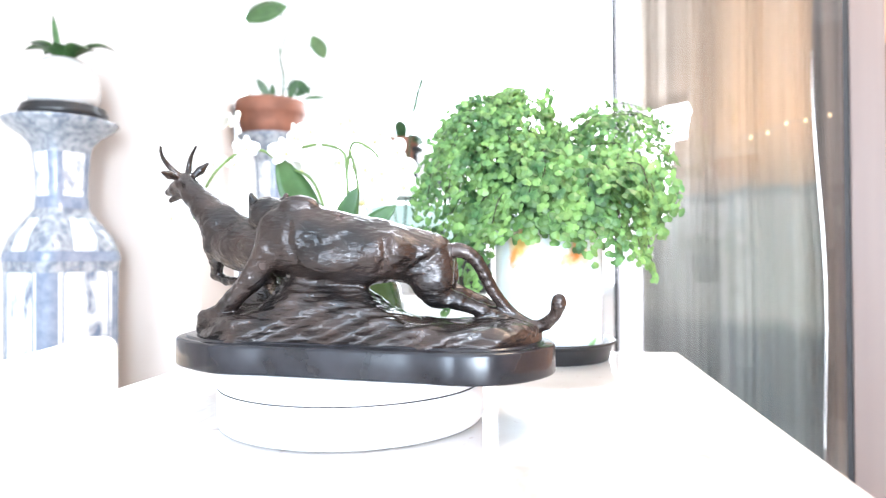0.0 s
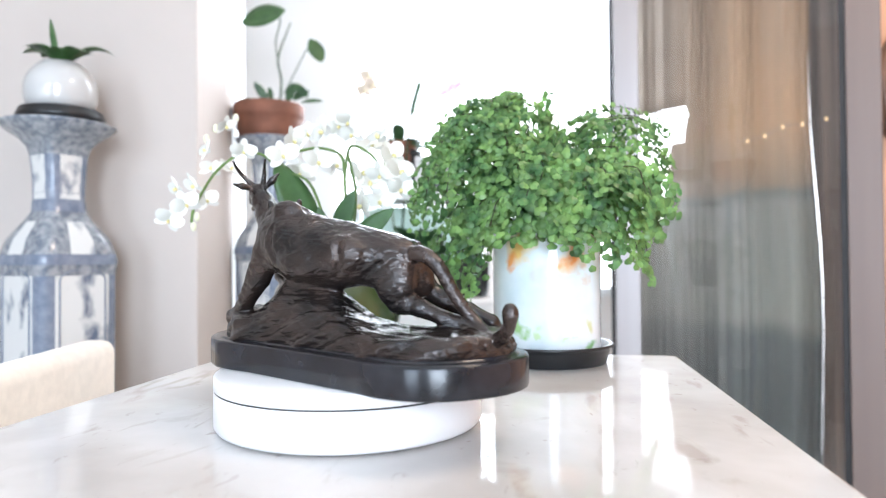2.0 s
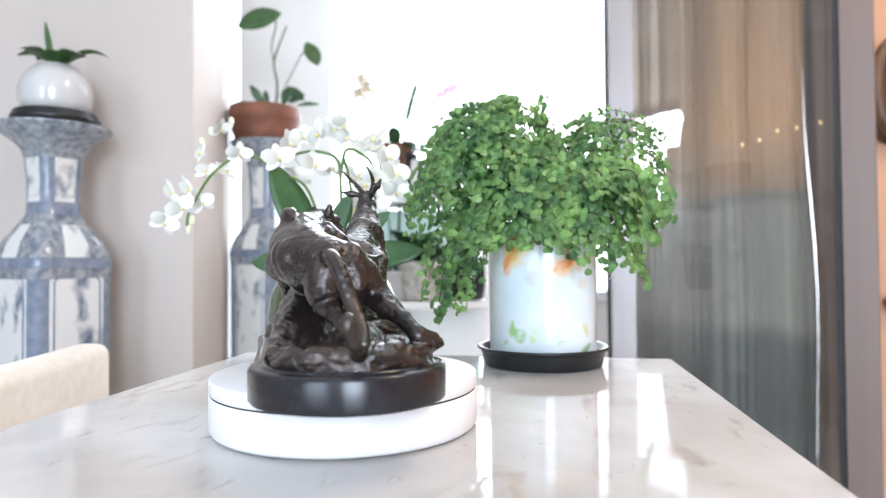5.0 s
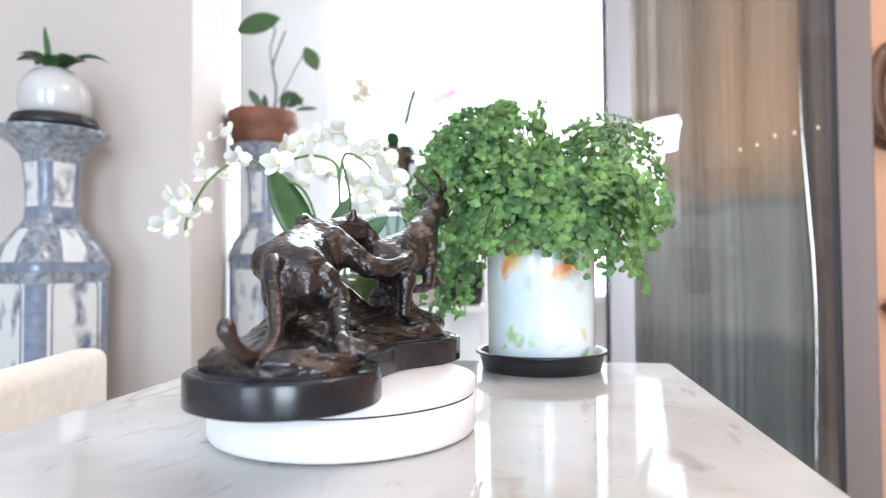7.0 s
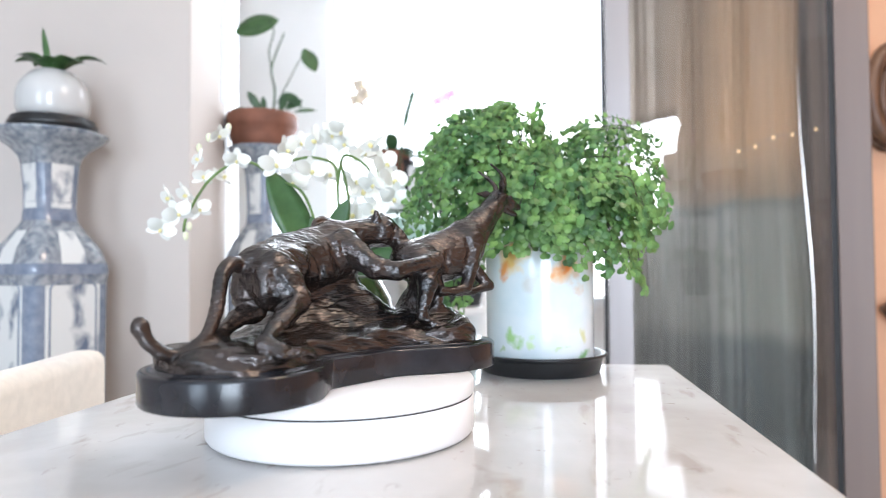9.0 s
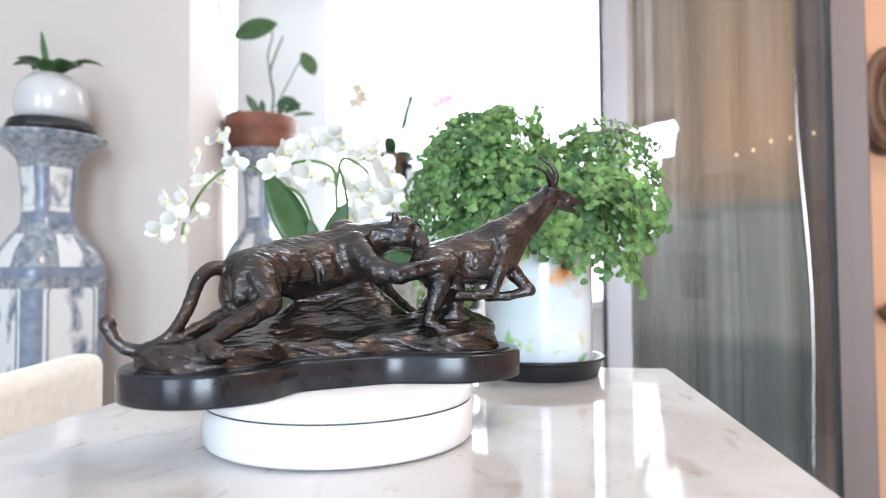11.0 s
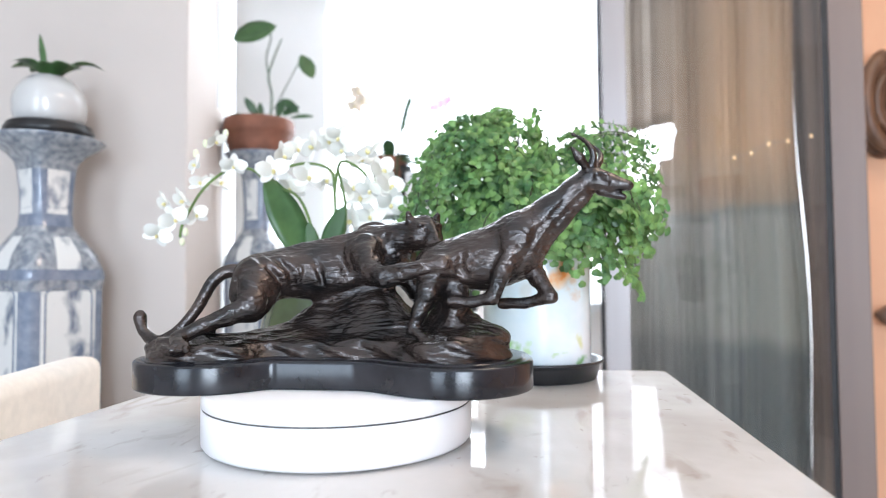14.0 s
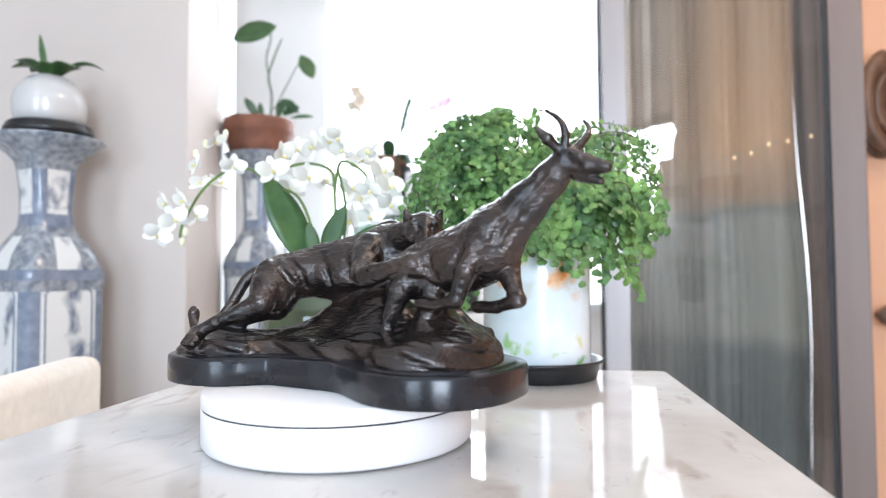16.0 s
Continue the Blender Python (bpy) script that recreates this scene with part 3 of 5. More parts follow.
        ids = np.full(n, -1)
        ids[live] = np.arange(live.sum())
        where = np.argwhere(live)
        verts = self.lo + (where + acc[live] / cnt[live][:, None]) * self.step
        faces = []
        for ax in range(3):
            o1, o2 = [(1, 2), (2, 0), (0, 1)][ax]
            sl0, sl1 = [slice(1, -1)] * 3, [slice(1, -1)] * 3
            sl0[ax], sl1[ax] = slice(0, -1), slice(1, None)
            a, b = d[tuple(sl0)] < 0, d[tuple(sl1)] < 0
            for flip in (0, 1):
                idx = np.argwhere((a & ~b) if not flip else (~a & b))
                idx = idx + 1
                idx[:, ax] -= 1
                e1, e2 = np.eye(3, dtype=int)[o1], np.eye(3, dtype=int)[o2]
                quad = [idx - e1 - e2, idx - e2, idx, idx - e1]
                q = np.stack([ids[tuple(x.T)] for x in quad], 1)
                faces.append(q[:, ::-1] if flip else q)
        return verts, np.concatenate(faces)


def rock_top(x, y):
    g = lambda cx, cy, sx, sy: np.exp(-((x - cx) / sx) ** 2 - ((y - cy) / sy) ** 2)
    h = 0.0385 + 0.047 * g(0.028, 0.036, 0.036, 0.032) + 0.030 * g(-0.028, 0.034, 0.034, 0.028) + 0.006 * g(-0.075, 0.010, 0.04, 0.04)
    h = h + 0.045 * g(0.108, 0.004, 0.020, 0.022) + 0.012 * g(0.128, -0.01, 0.035, 0.05) + 0.008 * g(-0.15, -0.02, 0.03, 0.03) + 0.012 * g(0.1, 0.06, 0.04, 0.03)
    h = h + 0.005 * g(-0.02, 0.055, 0.09, 0.03) + 0.006 * g(0.15, 0.0, 0.03, 0.03) + 0.016 * g(0.055, 0.010, 0.030, 0.026)
    strata = 0.0012 * np.sin(70 * (x * 0.35 + y) + 5 * np.sin(x * 24)) + 0.0009 * np.sin(190 * (y - 0.25 * x) + 4 * np.sin(x * 40 + y * 22))
    return h + strata


def rock_field(X, Y, Z):
    side = plinth_reach(X, Y) + 0.0125 + np.clip((X - 0.10) * 0.16, 0, 0.012) + 0.0035 * np.sin(X * 62 + 1.1) * np.cos(Y * 75) + 0.002 * np.sin(X * 140 + Z * 300) + 0.16 * (Z - 0.03)
    top = (Z - rock_top(X, Y)) * 0.62
    k = 0.006
    h = np.clip(0.5 - 0.5 * (top - side) / k, 0, 1)
    return top * (1 - h) + side * h + k * h * (1 - h)


def build_statue(parent):
    c = Clay((-0.216, -0.106, 0.0226), (0.290, 0.116, 0.244), 0.0014)
    c.ground(rock_field)
    # big cat: the trunk bends from the rump out over the ridge and back to the prey
    mid = lambda x: float(np.interp(x, [-0.10, -0.055, -0.012, 0.024], [0.006, 0.027, 0.041, 0.047]))
    c.egg((-0.084, 0.008, 0.098), (0.027, 0.022, 0.0245), 0.010, 20)
    c.egg((-0.050, 0.029, 0.104), (0.042, 0.029, 0.0265), 0.014, 22)
    c.egg((-0.012, 0.041, 0.110), (0.046, 0.030, 0.0290), 0.014, 14)
    c.egg((0.024, 0.047, 0.117), (0.036, 0.030, 0.0320), 0.012, 0)
    c.chain([(-0.098, 0.006, 0.107), (-0.050, 0.029, 0.121), (-0.012, 0.041, 0.130), (0.020, 0.048, 0.139)], [0.010, 0.011, 0.011, 0.012], 0.007)
    c.cone((0.020, 0.046, 0.131), (0.060, 0.036, 0.139), 0.019, 0.0165, 0.007)
    # muscle masses of flank, loin and shoulder
    for x, off, z, size, k, turn in ((-0.058, -0.024, 0.106, (0.020, 0.011, 0.014), 0.008, 30), (-0.012, -0.026, 0.100, (0.024, 0.009, 0.012), 0.008, 10), (0.004, -0.025, 0.116, (0.012, 0.008, 0.020), 0.007, 0),
                                     (-0.064, 0.025, 0.106, (0.022, 0.010, 0.014), 0.008, 20), (-0.020, 0.026, 0.098, (0.026, 0.009, 0.012), 0.008, 16), (0.020, 0.010, 0.148, (0.018, 0.010, 0.009), 0.006, 20),
                                     (-0.092, 0.008, 0.106, (0.014, 0.010, 0.010), 0.006, 20), (-0.086, -0.010, 0.110, (0.014, 0.010, 0.009), 0.006, 20)):
        c.egg((x, mid(x) + off, z), size, k, turn)
    # its head, turned to the hollow side
    H, f, r, u = Vector((0.076, 0.033, 0.1425)), Vector((0.62, -0.77, -0.14)), Vector((0.78, 0.62, 0.0)), Vector((0.09, -0.11, 0.99))
    at_head = lambda a, b, d: tuple(H + f * a + r * b + u * d)
    c.egg(at_head(0, 0, 0), (0.0205, 0.0190, 0.0180), 0.004, -51)
    c.cone(at_head(0.006, 0, 0.012), at_head(0.024, 0, 0.001), 0.0060, 0.0042, 0.003)
    c.cone(at_head(0.012, 0, -0.006), at_head(0.0225, 0, -0.0055), 0.0098, 0.0074, 0.003)
    c.cone(at_head(0.020, 0, -0.012), at_head(0.0225, 0, -0.0125), 0.0048, 0.0042, 0.002)
    c.cone(at_head(0.0285, 0, -0.0015), at_head(0.0295, 0, -0.0030), 0.0032, 0.0026, 0.001)
    for k in (-1, 1):
        c.cone(at_head(0.012, 0.0045 * k, 0.0095), at_head(0.014, 0.0110 * k, 0.0085), 0.0034, 0.0028, 0.002)
        c.cone(at_head(0.010, 0.0115 * k, -0.005), at_head(0.003, 0.0140 * k, -0.008), 0.0062, 0.0060, 0.003)
        c.cone(at_head(0.0245, 0.0042 * k, -0.0060), at_head(0.0235, 0.0052 * k, -0.0070), 0.0042, 0.0040, 0.0015)
        c.carve(at_head(0.0185, 0.0066 * k, 0.0040), at_head(0.0175, 0.0095 * k, 0.0038), 0.0021, 0.001)
        c.cone(at_head(0.0165, 0.0078 * k, 0.0038), at_head(0.0160, 0.0084 * k, 0.0038), 0.0017, 0.0016, 0.0005)
        c.cone(at_head(-0.001, 0.0140 * k, 0.0110), at_head(-0.002, 0.0165 * k, 0.0185), 0.0056, 0.0030, 0.002)
        c.carve(at_head(0.0050, 0.0160 * k, 0.0150), at_head(0.0040, 0.0168 * k, 0.0180), 0.0026, 0.001)
    c.carve(at_head(0.0300, -0.0060, -0.0100), at_head(0.0300, 0.0060, -0.0100), 0.0016, 0.001)
    # hind leg on the hollow side, braced on the rock
    c.egg((-0.082, -0.010, 0.092), (0.024, 0.017, 0.028), 0.005, 10)
    c.egg((-0.094, -0.016, 0.084), (0.012, 0.008, 0.017), 0.004, 30)
    c.chain([(-0.080, -0.019, 0.088), (-0.076, -0.030, 0.075), (-0.094, -0.042, 0.064), (-0.113, -0.055, 0.055), (-0.130, -0.066, 0.0445), (-0.122, -0.077, 0.039)],
            [0.018, 0.0125, 0.0092, 0.0066, 0.0066, 0.0075], 0.0035)
    c.cone((-0.088, -0.046, 0.068), (-0.104, -0.056, 0.058), 0.0034, 0.0030, 0.003)
    for k in range(3):
        c.cone((-0.127 + 0.006 * k, -0.077, 0.039), (-0.125 + 0.007 * k, -0.084, 0.037), 0.0042, 0.0032, 0.0015)
    # other hind leg, stretched back
    c.egg((-0.092, 0.010, 0.084), (0.021, 0.016, 0.025), 0.005, 5)
    c.chain([(-0.092, 0.010, 0.078), (-0.095, 0.007, 0.066), (-0.114, 0.000, 0.060), (-0.132, -0.010, 0.052), (-0.150, -0.024, 0.044)], [0.016, 0.0115, 0.0074, 0.0062, 0.0070], 0.0035)
    for k in range(3):
        c.cone((-0.150, -0.026 + 0.005 * k, 0.044), (-0.158, -0.030 + 0.006 * k, 0.041), 0.0038, 0.0030, 0.0015)
    # fore limb round the prey
    c.egg((0.020, 0.020, 0.120), (0.018, 0.013, 0.023), 0.005)
    c.chain([(0.022, 0.014, 0.120), (0.035, -0.008, 0.102), (0.052, -0.022, 0.0985), (0.087, -0.027, 0.107), (0.105, -0.025, 0.110)], [0.015, 0.0112, 0.0092, 0.0076, 0.0095], 0.0035)
    c.chain([(0.044, -0.022, 0.103), (0.066, -0.031, 0.1065), (0.086, -0.033, 0.110)], [0.004, 0.0042, 0.003], 0.003)
    for k in range(3):
        c.cone((0.104, -0.029 + 0.002 * k, 0.104 + 0.005 * k), (0.115, -0.0235, 0.103 + 0.006 * k), 0.0042, 0.003, 0.0012)
    # other fore limb, planted on the ground
    c.egg((0.042, 0.061, 0.117), (0.022, 0.015, 0.028), 0.005)
    c.chain([(0.047, 0.064, 0.108), (0.064, 0.066, 0.083), (0.088, 0.068, 0.062), (0.110, 0.068, 0.047), (0.124, 0.068, 0.042)], [0.015, 0.0108, 0.0084, 0.0068, 0.008], 0.0035)
    c.cone((0.058, 0.074, 0.096), (0.080, 0.074, 0.070), 0.004, 0.003, 0.003)
    # tail
    tail = [tuple(p) for p in curve_points([(-0.100, 0.006, 0.101), (-0.116, 0.003, 0.106), (-0.130, -0.005, 0.096), (-0.141, -0.016, 0.069), (-0.156, -0.025, 0.048), (-0.178, -0.024, 0.038),
                                            (-0.195, -0.021, 0.047), (-0.201, -0.018, 0.060)], 4)]
    c.chain(tail, [0.0068 - 0.002 * min(1, i / 16) for i in range(len(tail))], 0.002)
    c.egg(tail[-1], (0.0064, 0.0060, 0.0078), 0.003)
    # antelope: trunk, neck and head
    c.egg((0.104, 0.005, 0.109), (0.030, 0.024, 0.023), 0.008)
    c.egg((0.140, -0.002, 0.113), (0.042, 0.026, 0.0275), 0.012, -8)
    c.egg((0.171, -0.008, 0.125), (0.027, 0.023, 0.029), 0.010)
    c.egg((0.146, -0.022, 0.110), (0.020, 0.008, 0.014), 0.006, -10)
    c.egg((0.170, -0.026, 0.128), (0.012, 0.007, 0.018), 0.005)
    c.cone((0.110, 0.002, 0.122), (0.170, -0.008, 0.147), 0.008, 0.008, 0.008)
    for k in range(4):
        c.cone((0.130 + 0.011 * k, -0.0215, 0.120), (0.124 + 0.010 * k, -0.020, 0.098), 0.0035, 0.003, 0.008)
    c.chain([(0.180, -0.008, 0.136), (0.204, -0.009, 0.156), (0.225, -0.009, 0.174), (0.238, -0.009, 0.187)], [0.0235, 0.0160, 0.0125, 0.0112], 0.007)
    c.cone((0.186, -0.010, 0.118), (0.234, -0.012, 0.172), 0.006, 0.004, 0.006)
    c.cone((0.240, -0.009, 0.187), (0.256, -0.012, 0.1815), 0.0110, 0.0085, 0.004)
    c.cone((0.256, -0.012, 0.1815), (0.271, -0.0145, 0.1785), 0.0078, 0.0048, 0.003)
    c.cone((0.248, -0.011, 0.175), (0.267, -0.014, 0.1685), 0.0050, 0.0030, 0.0015)
    c.cone((0.2475, -0.0195, 0.1895), (0.2530, -0.0195, 0.1885), 0.0022, 0.0016, 0.001)
    c.carve((0.2490, -0.0225, 0.1865), (0.2525, -0.0225, 0.1858), 0.0017, 0.0008)
    c.carve((0.2715, -0.0205, 0.1795), (0.2725, -0.0195, 0.1790), 0.0012, 0.0006)
    for s, pts in ((-1, [(0.240, -0.015, 0.196), (0.241, -0.017, 0.208), (0.235, -0.015, 0.219), (0.222, -0.010, 0.2285)]), (1, [(0.243, -0.003, 0.196), (0.249, 0.005, 0.206), (0.248, 0.015, 0.216), (0.240, 0.024, 0.225)])):
        horn = curve_points(pts, 6)
        for i, (p, q) in enumerate(zip(horn, horn[1:])):
            c.cone(tuple(p), tuple(q), 0.0036 - 0.00014 * i + (0.0005 if i % 2 else 0), 0.0034 - 0.00014 * i, 0.0008)
    c.chain([(0.236, -0.016, 0.194), (0.229, -0.023, 0.203), (0.222, -0.028, 0.2115)], [0.003, 0.0046, 0.0014], 0.002)
    c.chain([(0.238, -0.001, 0.192), (0.240, 0.012, 0.194), (0.238, 0.024, 0.196)], [0.003, 0.0044, 0.0014], 0.002)
    # antelope: hind legs
    c.egg((0.098, -0.012, 0.102), (0.020, 0.014, 0.023), 0.006)
    c.chain([(0.096, -0.017, 0.098), (0.092, -0.026, 0.086), (0.085, -0.028, 0.068), (0.079, -0.029, 0.052), (0.090, -0.036, 0.044), (0.100, -0.042, 0.039)], [0.015, 0.0108, 0.0070, 0.0055, 0.005, 0.0058], 0.003)
    c.chain([(0.112, -0.006, 0.096), (0.118, -0.014, 0.078), (0.113, -0.019, 0.060), (0.128, -0.024, 0.048), (0.143, -0.029, 0.040)], [0.015, 0.0098, 0.0065, 0.0055, 0.006], 0.003)
    # antelope: fore legs, folded
    c.chain([(0.167, -0.022, 0.122), (0.160, -0.029, 0.104), (0.151, -0.030, 0.080), (0.132, -0.028, 0.0755), (0.113, -0.026, 0.0765)], [0.013, 0.0088, 0.0062, 0.0046, 0.0052], 0.003)
    c.chain([(0.180, 0.002, 0.114), (0.190, -0.010, 0.098), (0.202, -0.021, 0.0805), (0.180, -0.015, 0.0745), (0.158, -0.008, 0.0740)], [0.013, 0.0082, 0.0060, 0.0046, 0.005], 0.003)
    # creases between the muscle groups
    for line, r, deep in (
            ([(-0.086, -0.008, 0.122), (-0.072, -0.016, 0.112), (-0.060, -0.008, 0.092)], 0.004, 0.0030), ([(-0.064, -0.008, 0.120), (-0.050, -0.002, 0.104), (-0.048, 0.000, 0.088)], 0.004, 0.0024),
            ([(-0.004, 0.014, 0.132), (-0.002, 0.012, 0.116), (0.002, 0.016, 0.100)], 0.004, 0.0026), ([(0.040, 0.018, 0.142), (0.038, 0.010, 0.126), (0.036, -0.006, 0.114)], 0.0035, 0.0028),
            ([(-0.034, 0.008, 0.120), (-0.024, 0.008, 0.108), (-0.020, 0.010, 0.092)], 0.0035, 0.0018), ([(-0.094, -0.024, 0.098), (-0.090, -0.038, 0.082), (-0.098, -0.044, 0.070)], 0.003, 0.0022),
            ([(0.016, 0.078, 0.134), (0.016, 0.080, 0.118), (0.012, 0.076, 0.100)], 0.004, 0.0030), ([(-0.070, 0.056, 0.118), (-0.072, 0.054, 0.102), (-0.064, 0.052, 0.086)], 0.004, 0.0028),
            ([(-0.040, 0.064, 0.122), (-0.022, 0.070, 0.112), (0.002, 0.074, 0.110)], 0.0035, 0.0018), ([(-0.108, 0.026, 0.104), (-0.100, 0.038, 0.094), (-0.088, 0.042, 0.080)], 0.0035, 0.0024),
            ([(0.028, 0.052, 0.152), (0.004, 0.046, 0.144), (-0.024, 0.038, 0.136)], 0.003, 0.0014),
            ([(0.156, -0.028, 0.132), (0.158, -0.032, 0.120), (0.156, -0.030, 0.108)], 0.004, 0.0018), ([(0.124, -0.024, 0.116), (0.122, -0.028, 0.106), (0.128, -0.026, 0.098)], 0.004, 0.0016),
            ([(0.184, -0.028, 0.132), (0.204, -0.024, 0.152), (0.226, -0.021, 0.176)], 0.003, 0.0018),
            ([(0.190, -0.024, 0.122), (0.208, -0.022, 0.146), (0.230, -0.020, 0.170)], 0.0025, 0.0014), ([(0.175, -0.026, 0.118), (0.186, -0.026, 0.128), (0.190, -0.022, 0.140)], 0.0035, 0.0018),
            ([(0.050, -0.044, 0.0985), (0.068, -0.041, 0.102), (0.086, -0.036, 0.107)], 0.0025, 0.0012), ([(0.244, -0.022, 0.186), (0.252, -0.022, 0.180)], 0.002, 0.0012)):
        c.groove(line, r * 0.8, deep * 0.45, 0.004)
    verts, faces = c.net()
    # tool marks: dabs of clay with creases between them on the beasts, long chisel strokes and broken facets on the rock
    noise.seed_set(3)
    quads = verts[faces]
    across = np.cross(quads[:, 2] - quads[:, 0], quads[:, 3] - quads[:, 1])
    normal = np.zeros_like(verts)
    for k in range(4):
        np.add.at(normal, faces[:, k], across)
    normal /= np.maximum(np.linalg.norm(normal, axis=1), 1e-12)[:, None]
    rocky = np.clip((rock_top(verts[:, 0], verts[:, 1]) + 0.003 - verts[:, 2]) / 0.003, 0, 1)
    out = []
    for (x, y, z), nv, k in zip(verts.tolist(), normal.tolist(), rocky.tolist()):
        if k > 0.5:
            cell = noise.voronoi(Vector((x * 20 + y * 10, y * 70 - x * 16, z * 95)))[0]
            cut = abs(noise.noise(Vector((x * 16 + 4, y * 120 - x * 22, z * 200)))) + 0.6 * abs(noise.noise(Vector((x * 40, y * 260 + 3, z * 380))))
            g = 0.0024 * (min(0.5, cell[1] - cell[0]) - 0.2) + 0.0012 * (cut - 0.3)
        else:
            cell = noise.voronoi(Vector((x * 80, y * 120, z * 125)))[0]
            cut = abs(noise.noise(Vector((x * 80 + 9, y * 170, z * 190)))) + 0.6 * abs(noise.noise(Vector((x * 190, y * 340 + 3, z * 380))))
            g = 0.0010 * (min(0.45, cell[1] - cell[0]) - 0.2) + 0.0010 * (cut - 0.3)
            if (x > 0.195 and z > 0.14) or x < -0.112:
                g *= 0.45
        if z < 0.0265:
            g = 0.0
        out.append((x + g * nv[0], y + g * nv[1], z + g * nv[2]))
    ob = part("bronze_casting", (out, faces.tolist()), M_BRONZE, parent, "dark brown bronze big cat seizing an antelope on rocks")
    ob.location.z = 0.003
    return ob


def build_sculpture():
    s = thing("bronze_sculpture", pose(AXIS[0], AXIS[1], DISK_TOP + 0.0002), "patinated bronze animal sculpture on a black plinth, on a turntable", "sculpture")
    build_plinth(s)
    build_statue(s)
    return s

# ---- vases ----
def painted_vase(m, rim, zs, label):
    """A tall square-bodied vase with a round flaring mouth. zs: heights of foot, body top, shoulder top, neck top, rim."""
    foot, body, shoulder, neck, top = zs
    v = thing("floor_vase", m, label, "vase", "blue and white floor vases")
    k = rim / 0.146
    prof = [(0.095, 0.0), (0.10, 0.02), (0.088, 0.05), (0.092, 0.12), (0.108, foot), (0.112, foot + 0.02), (0.114, body - 0.03), (0.118, body - 0.005), (0.120, body + 0.003), (0.117, body + 0.02), (0.106, body + (shoulder - body) * 0.45),
            (0.075, body + (shoulder - body) * 0.8), (0.058, shoulder), (0.056, shoulder + 0.025), (0.054, shoulder + 0.03), (0.055, (shoulder + neck) / 2), (0.060, neck - 0.03), (0.068, neck - 0.008),
            (0.088, neck + 0.010), (0.125, neck + (top - neck) * 0.6), (0.146, top - 0.006), (0.148, top - 0.002), (0.143, top), (0.06, top)]
    sq = [0.2, 0.2, 0.2, 0.3, 0.5, 0.6, 0.6, 0.6, 0.55, 0.5, 0.4, 0.3, 0.3, 0.3, 0.35, 0.4, 0.4, 0.3, 0.15, 0.05, 0, 0, 0, 0]
    n = 64

    def pick(row, i):
        j = (i + 8) % 16
        corner = j in (14, 15, 0, 1)
        if row in (5,):
            return 1 if corner else 3
        if row in (14, 15):
            return 1 if (j in (13, 14, 15, 0, 1, 2)) else 3
        if row in (9, 10):
            return 3 if j in (5, 6, 7, 8, 9, 10) else 2
        if row in (12, 13, 7, 8):
            return 1
        return 2
    # fine rings in the long rows so that the glaze follows
    bm = spun([(r * k, z) for r, z in prof], n, sq, radians(62), pick)
    part("body", bm, [M_PORCELAIN, M_BLUE, M_BLUE_BAND, M_PANEL], v)
    # raised panel frames on the four faces of the body and of the neck
    for face in range(4):
        a = radians(62 + 90 * face)
        for r, w, z0, z1, nm in ((0.1145 * k, 0.064 * k, foot + 0.03, body - 0.015, "body_panel_frame"), (0.0525 * k, 0.026 * k, shoulder + 0.045, neck - 0.035, "neck_panel_frame")):
            pts = []
            for t in range(25):
                an = math.pi * t / 24
                pts.append((r, w * math.cos(an), z1 - w * 0.5 + w * 0.5 * math.sin(an)))
            pts = [(r, w, z0)] + pts + [(r, -w, z0), (r, w, z0)]
            part(nm, tube([Matrix.Rotation(a, 3, "Z") @ Vector(p) for p in pts], 0.0022 * k, 6), M_BLUE, v)
    return v


def globe_planter():
    p = at(84, 238, 1.55)
    st = thing("round_stand", pose(p.x, p.y, p.z), "black lacquered round wooden stand on the vase", "stand")
    part("disc", spun([(0.084, 0.004), (0.092, 0.0), (0.097, 0.006), (0.097, 0.016), (0.090, 0.020), (0.092, 0.026), (0.088, 0.030), (0.03, 0.030)], 48), M_BLACK_PLASTIC, st)
    g = thing("globe_planter", pose(p.x, p.y, p.z + 0.0305), "glossy white round porcelain planter with a small plant", "planter")
    prof = [(0.066, 0.0), (0.073, 0.004), (0.079, 0.022)] + [(0.081 * math.cos(a), 0.045 + 0.082 * math.sin(a)) for a in [radians(58 * k / 16) for k in range(17)]] + [(0.043, 0.115), (0.042, 0.10)]
    part("pot", spun(prof, 64), M_PORCELAIN, g)
    part("soil", spun([(0.0425, 0.102), (0.03, 0.108), (0.005, 0.112)], 24), M_SOIL, g)
    random.seed(11)
    for a, l, w, up in ((200, 0.085, 0.026, 0.5), (165, 0.07, 0.024, 0.9), (0, 0.085, 0.026, 0.5), (330, 0.095, 0.026, 0.25), (20, 0.13, 0.020, 0.55), (240, 0.09, 0.028, 0.4), (300, 0.075, 0.026, 0.5), (110, 0.07, 0.024, 1.0), (185, 0.055, 0.02, 1.4), (270, 0.06, 0.022, 0.7)):
        d = Vector((math.cos(radians(a)), math.sin(radians(a)), up))
        part("leaf", blade((0.012 * d.x, 0.012 * d.y, 0.115), d + Vector((0, 0, 0.75)), (0, 0, 1), l * 1.35, w * 1.75, 0.62), M_GLOBE_LEAF, g)
    part("shoot", blade((-0.01, 0, 0.120), (-0.18, 0, 1), (0, -1, 0), 0.105, 0.016, -0.05), M_GLOBE_LEAF, g)


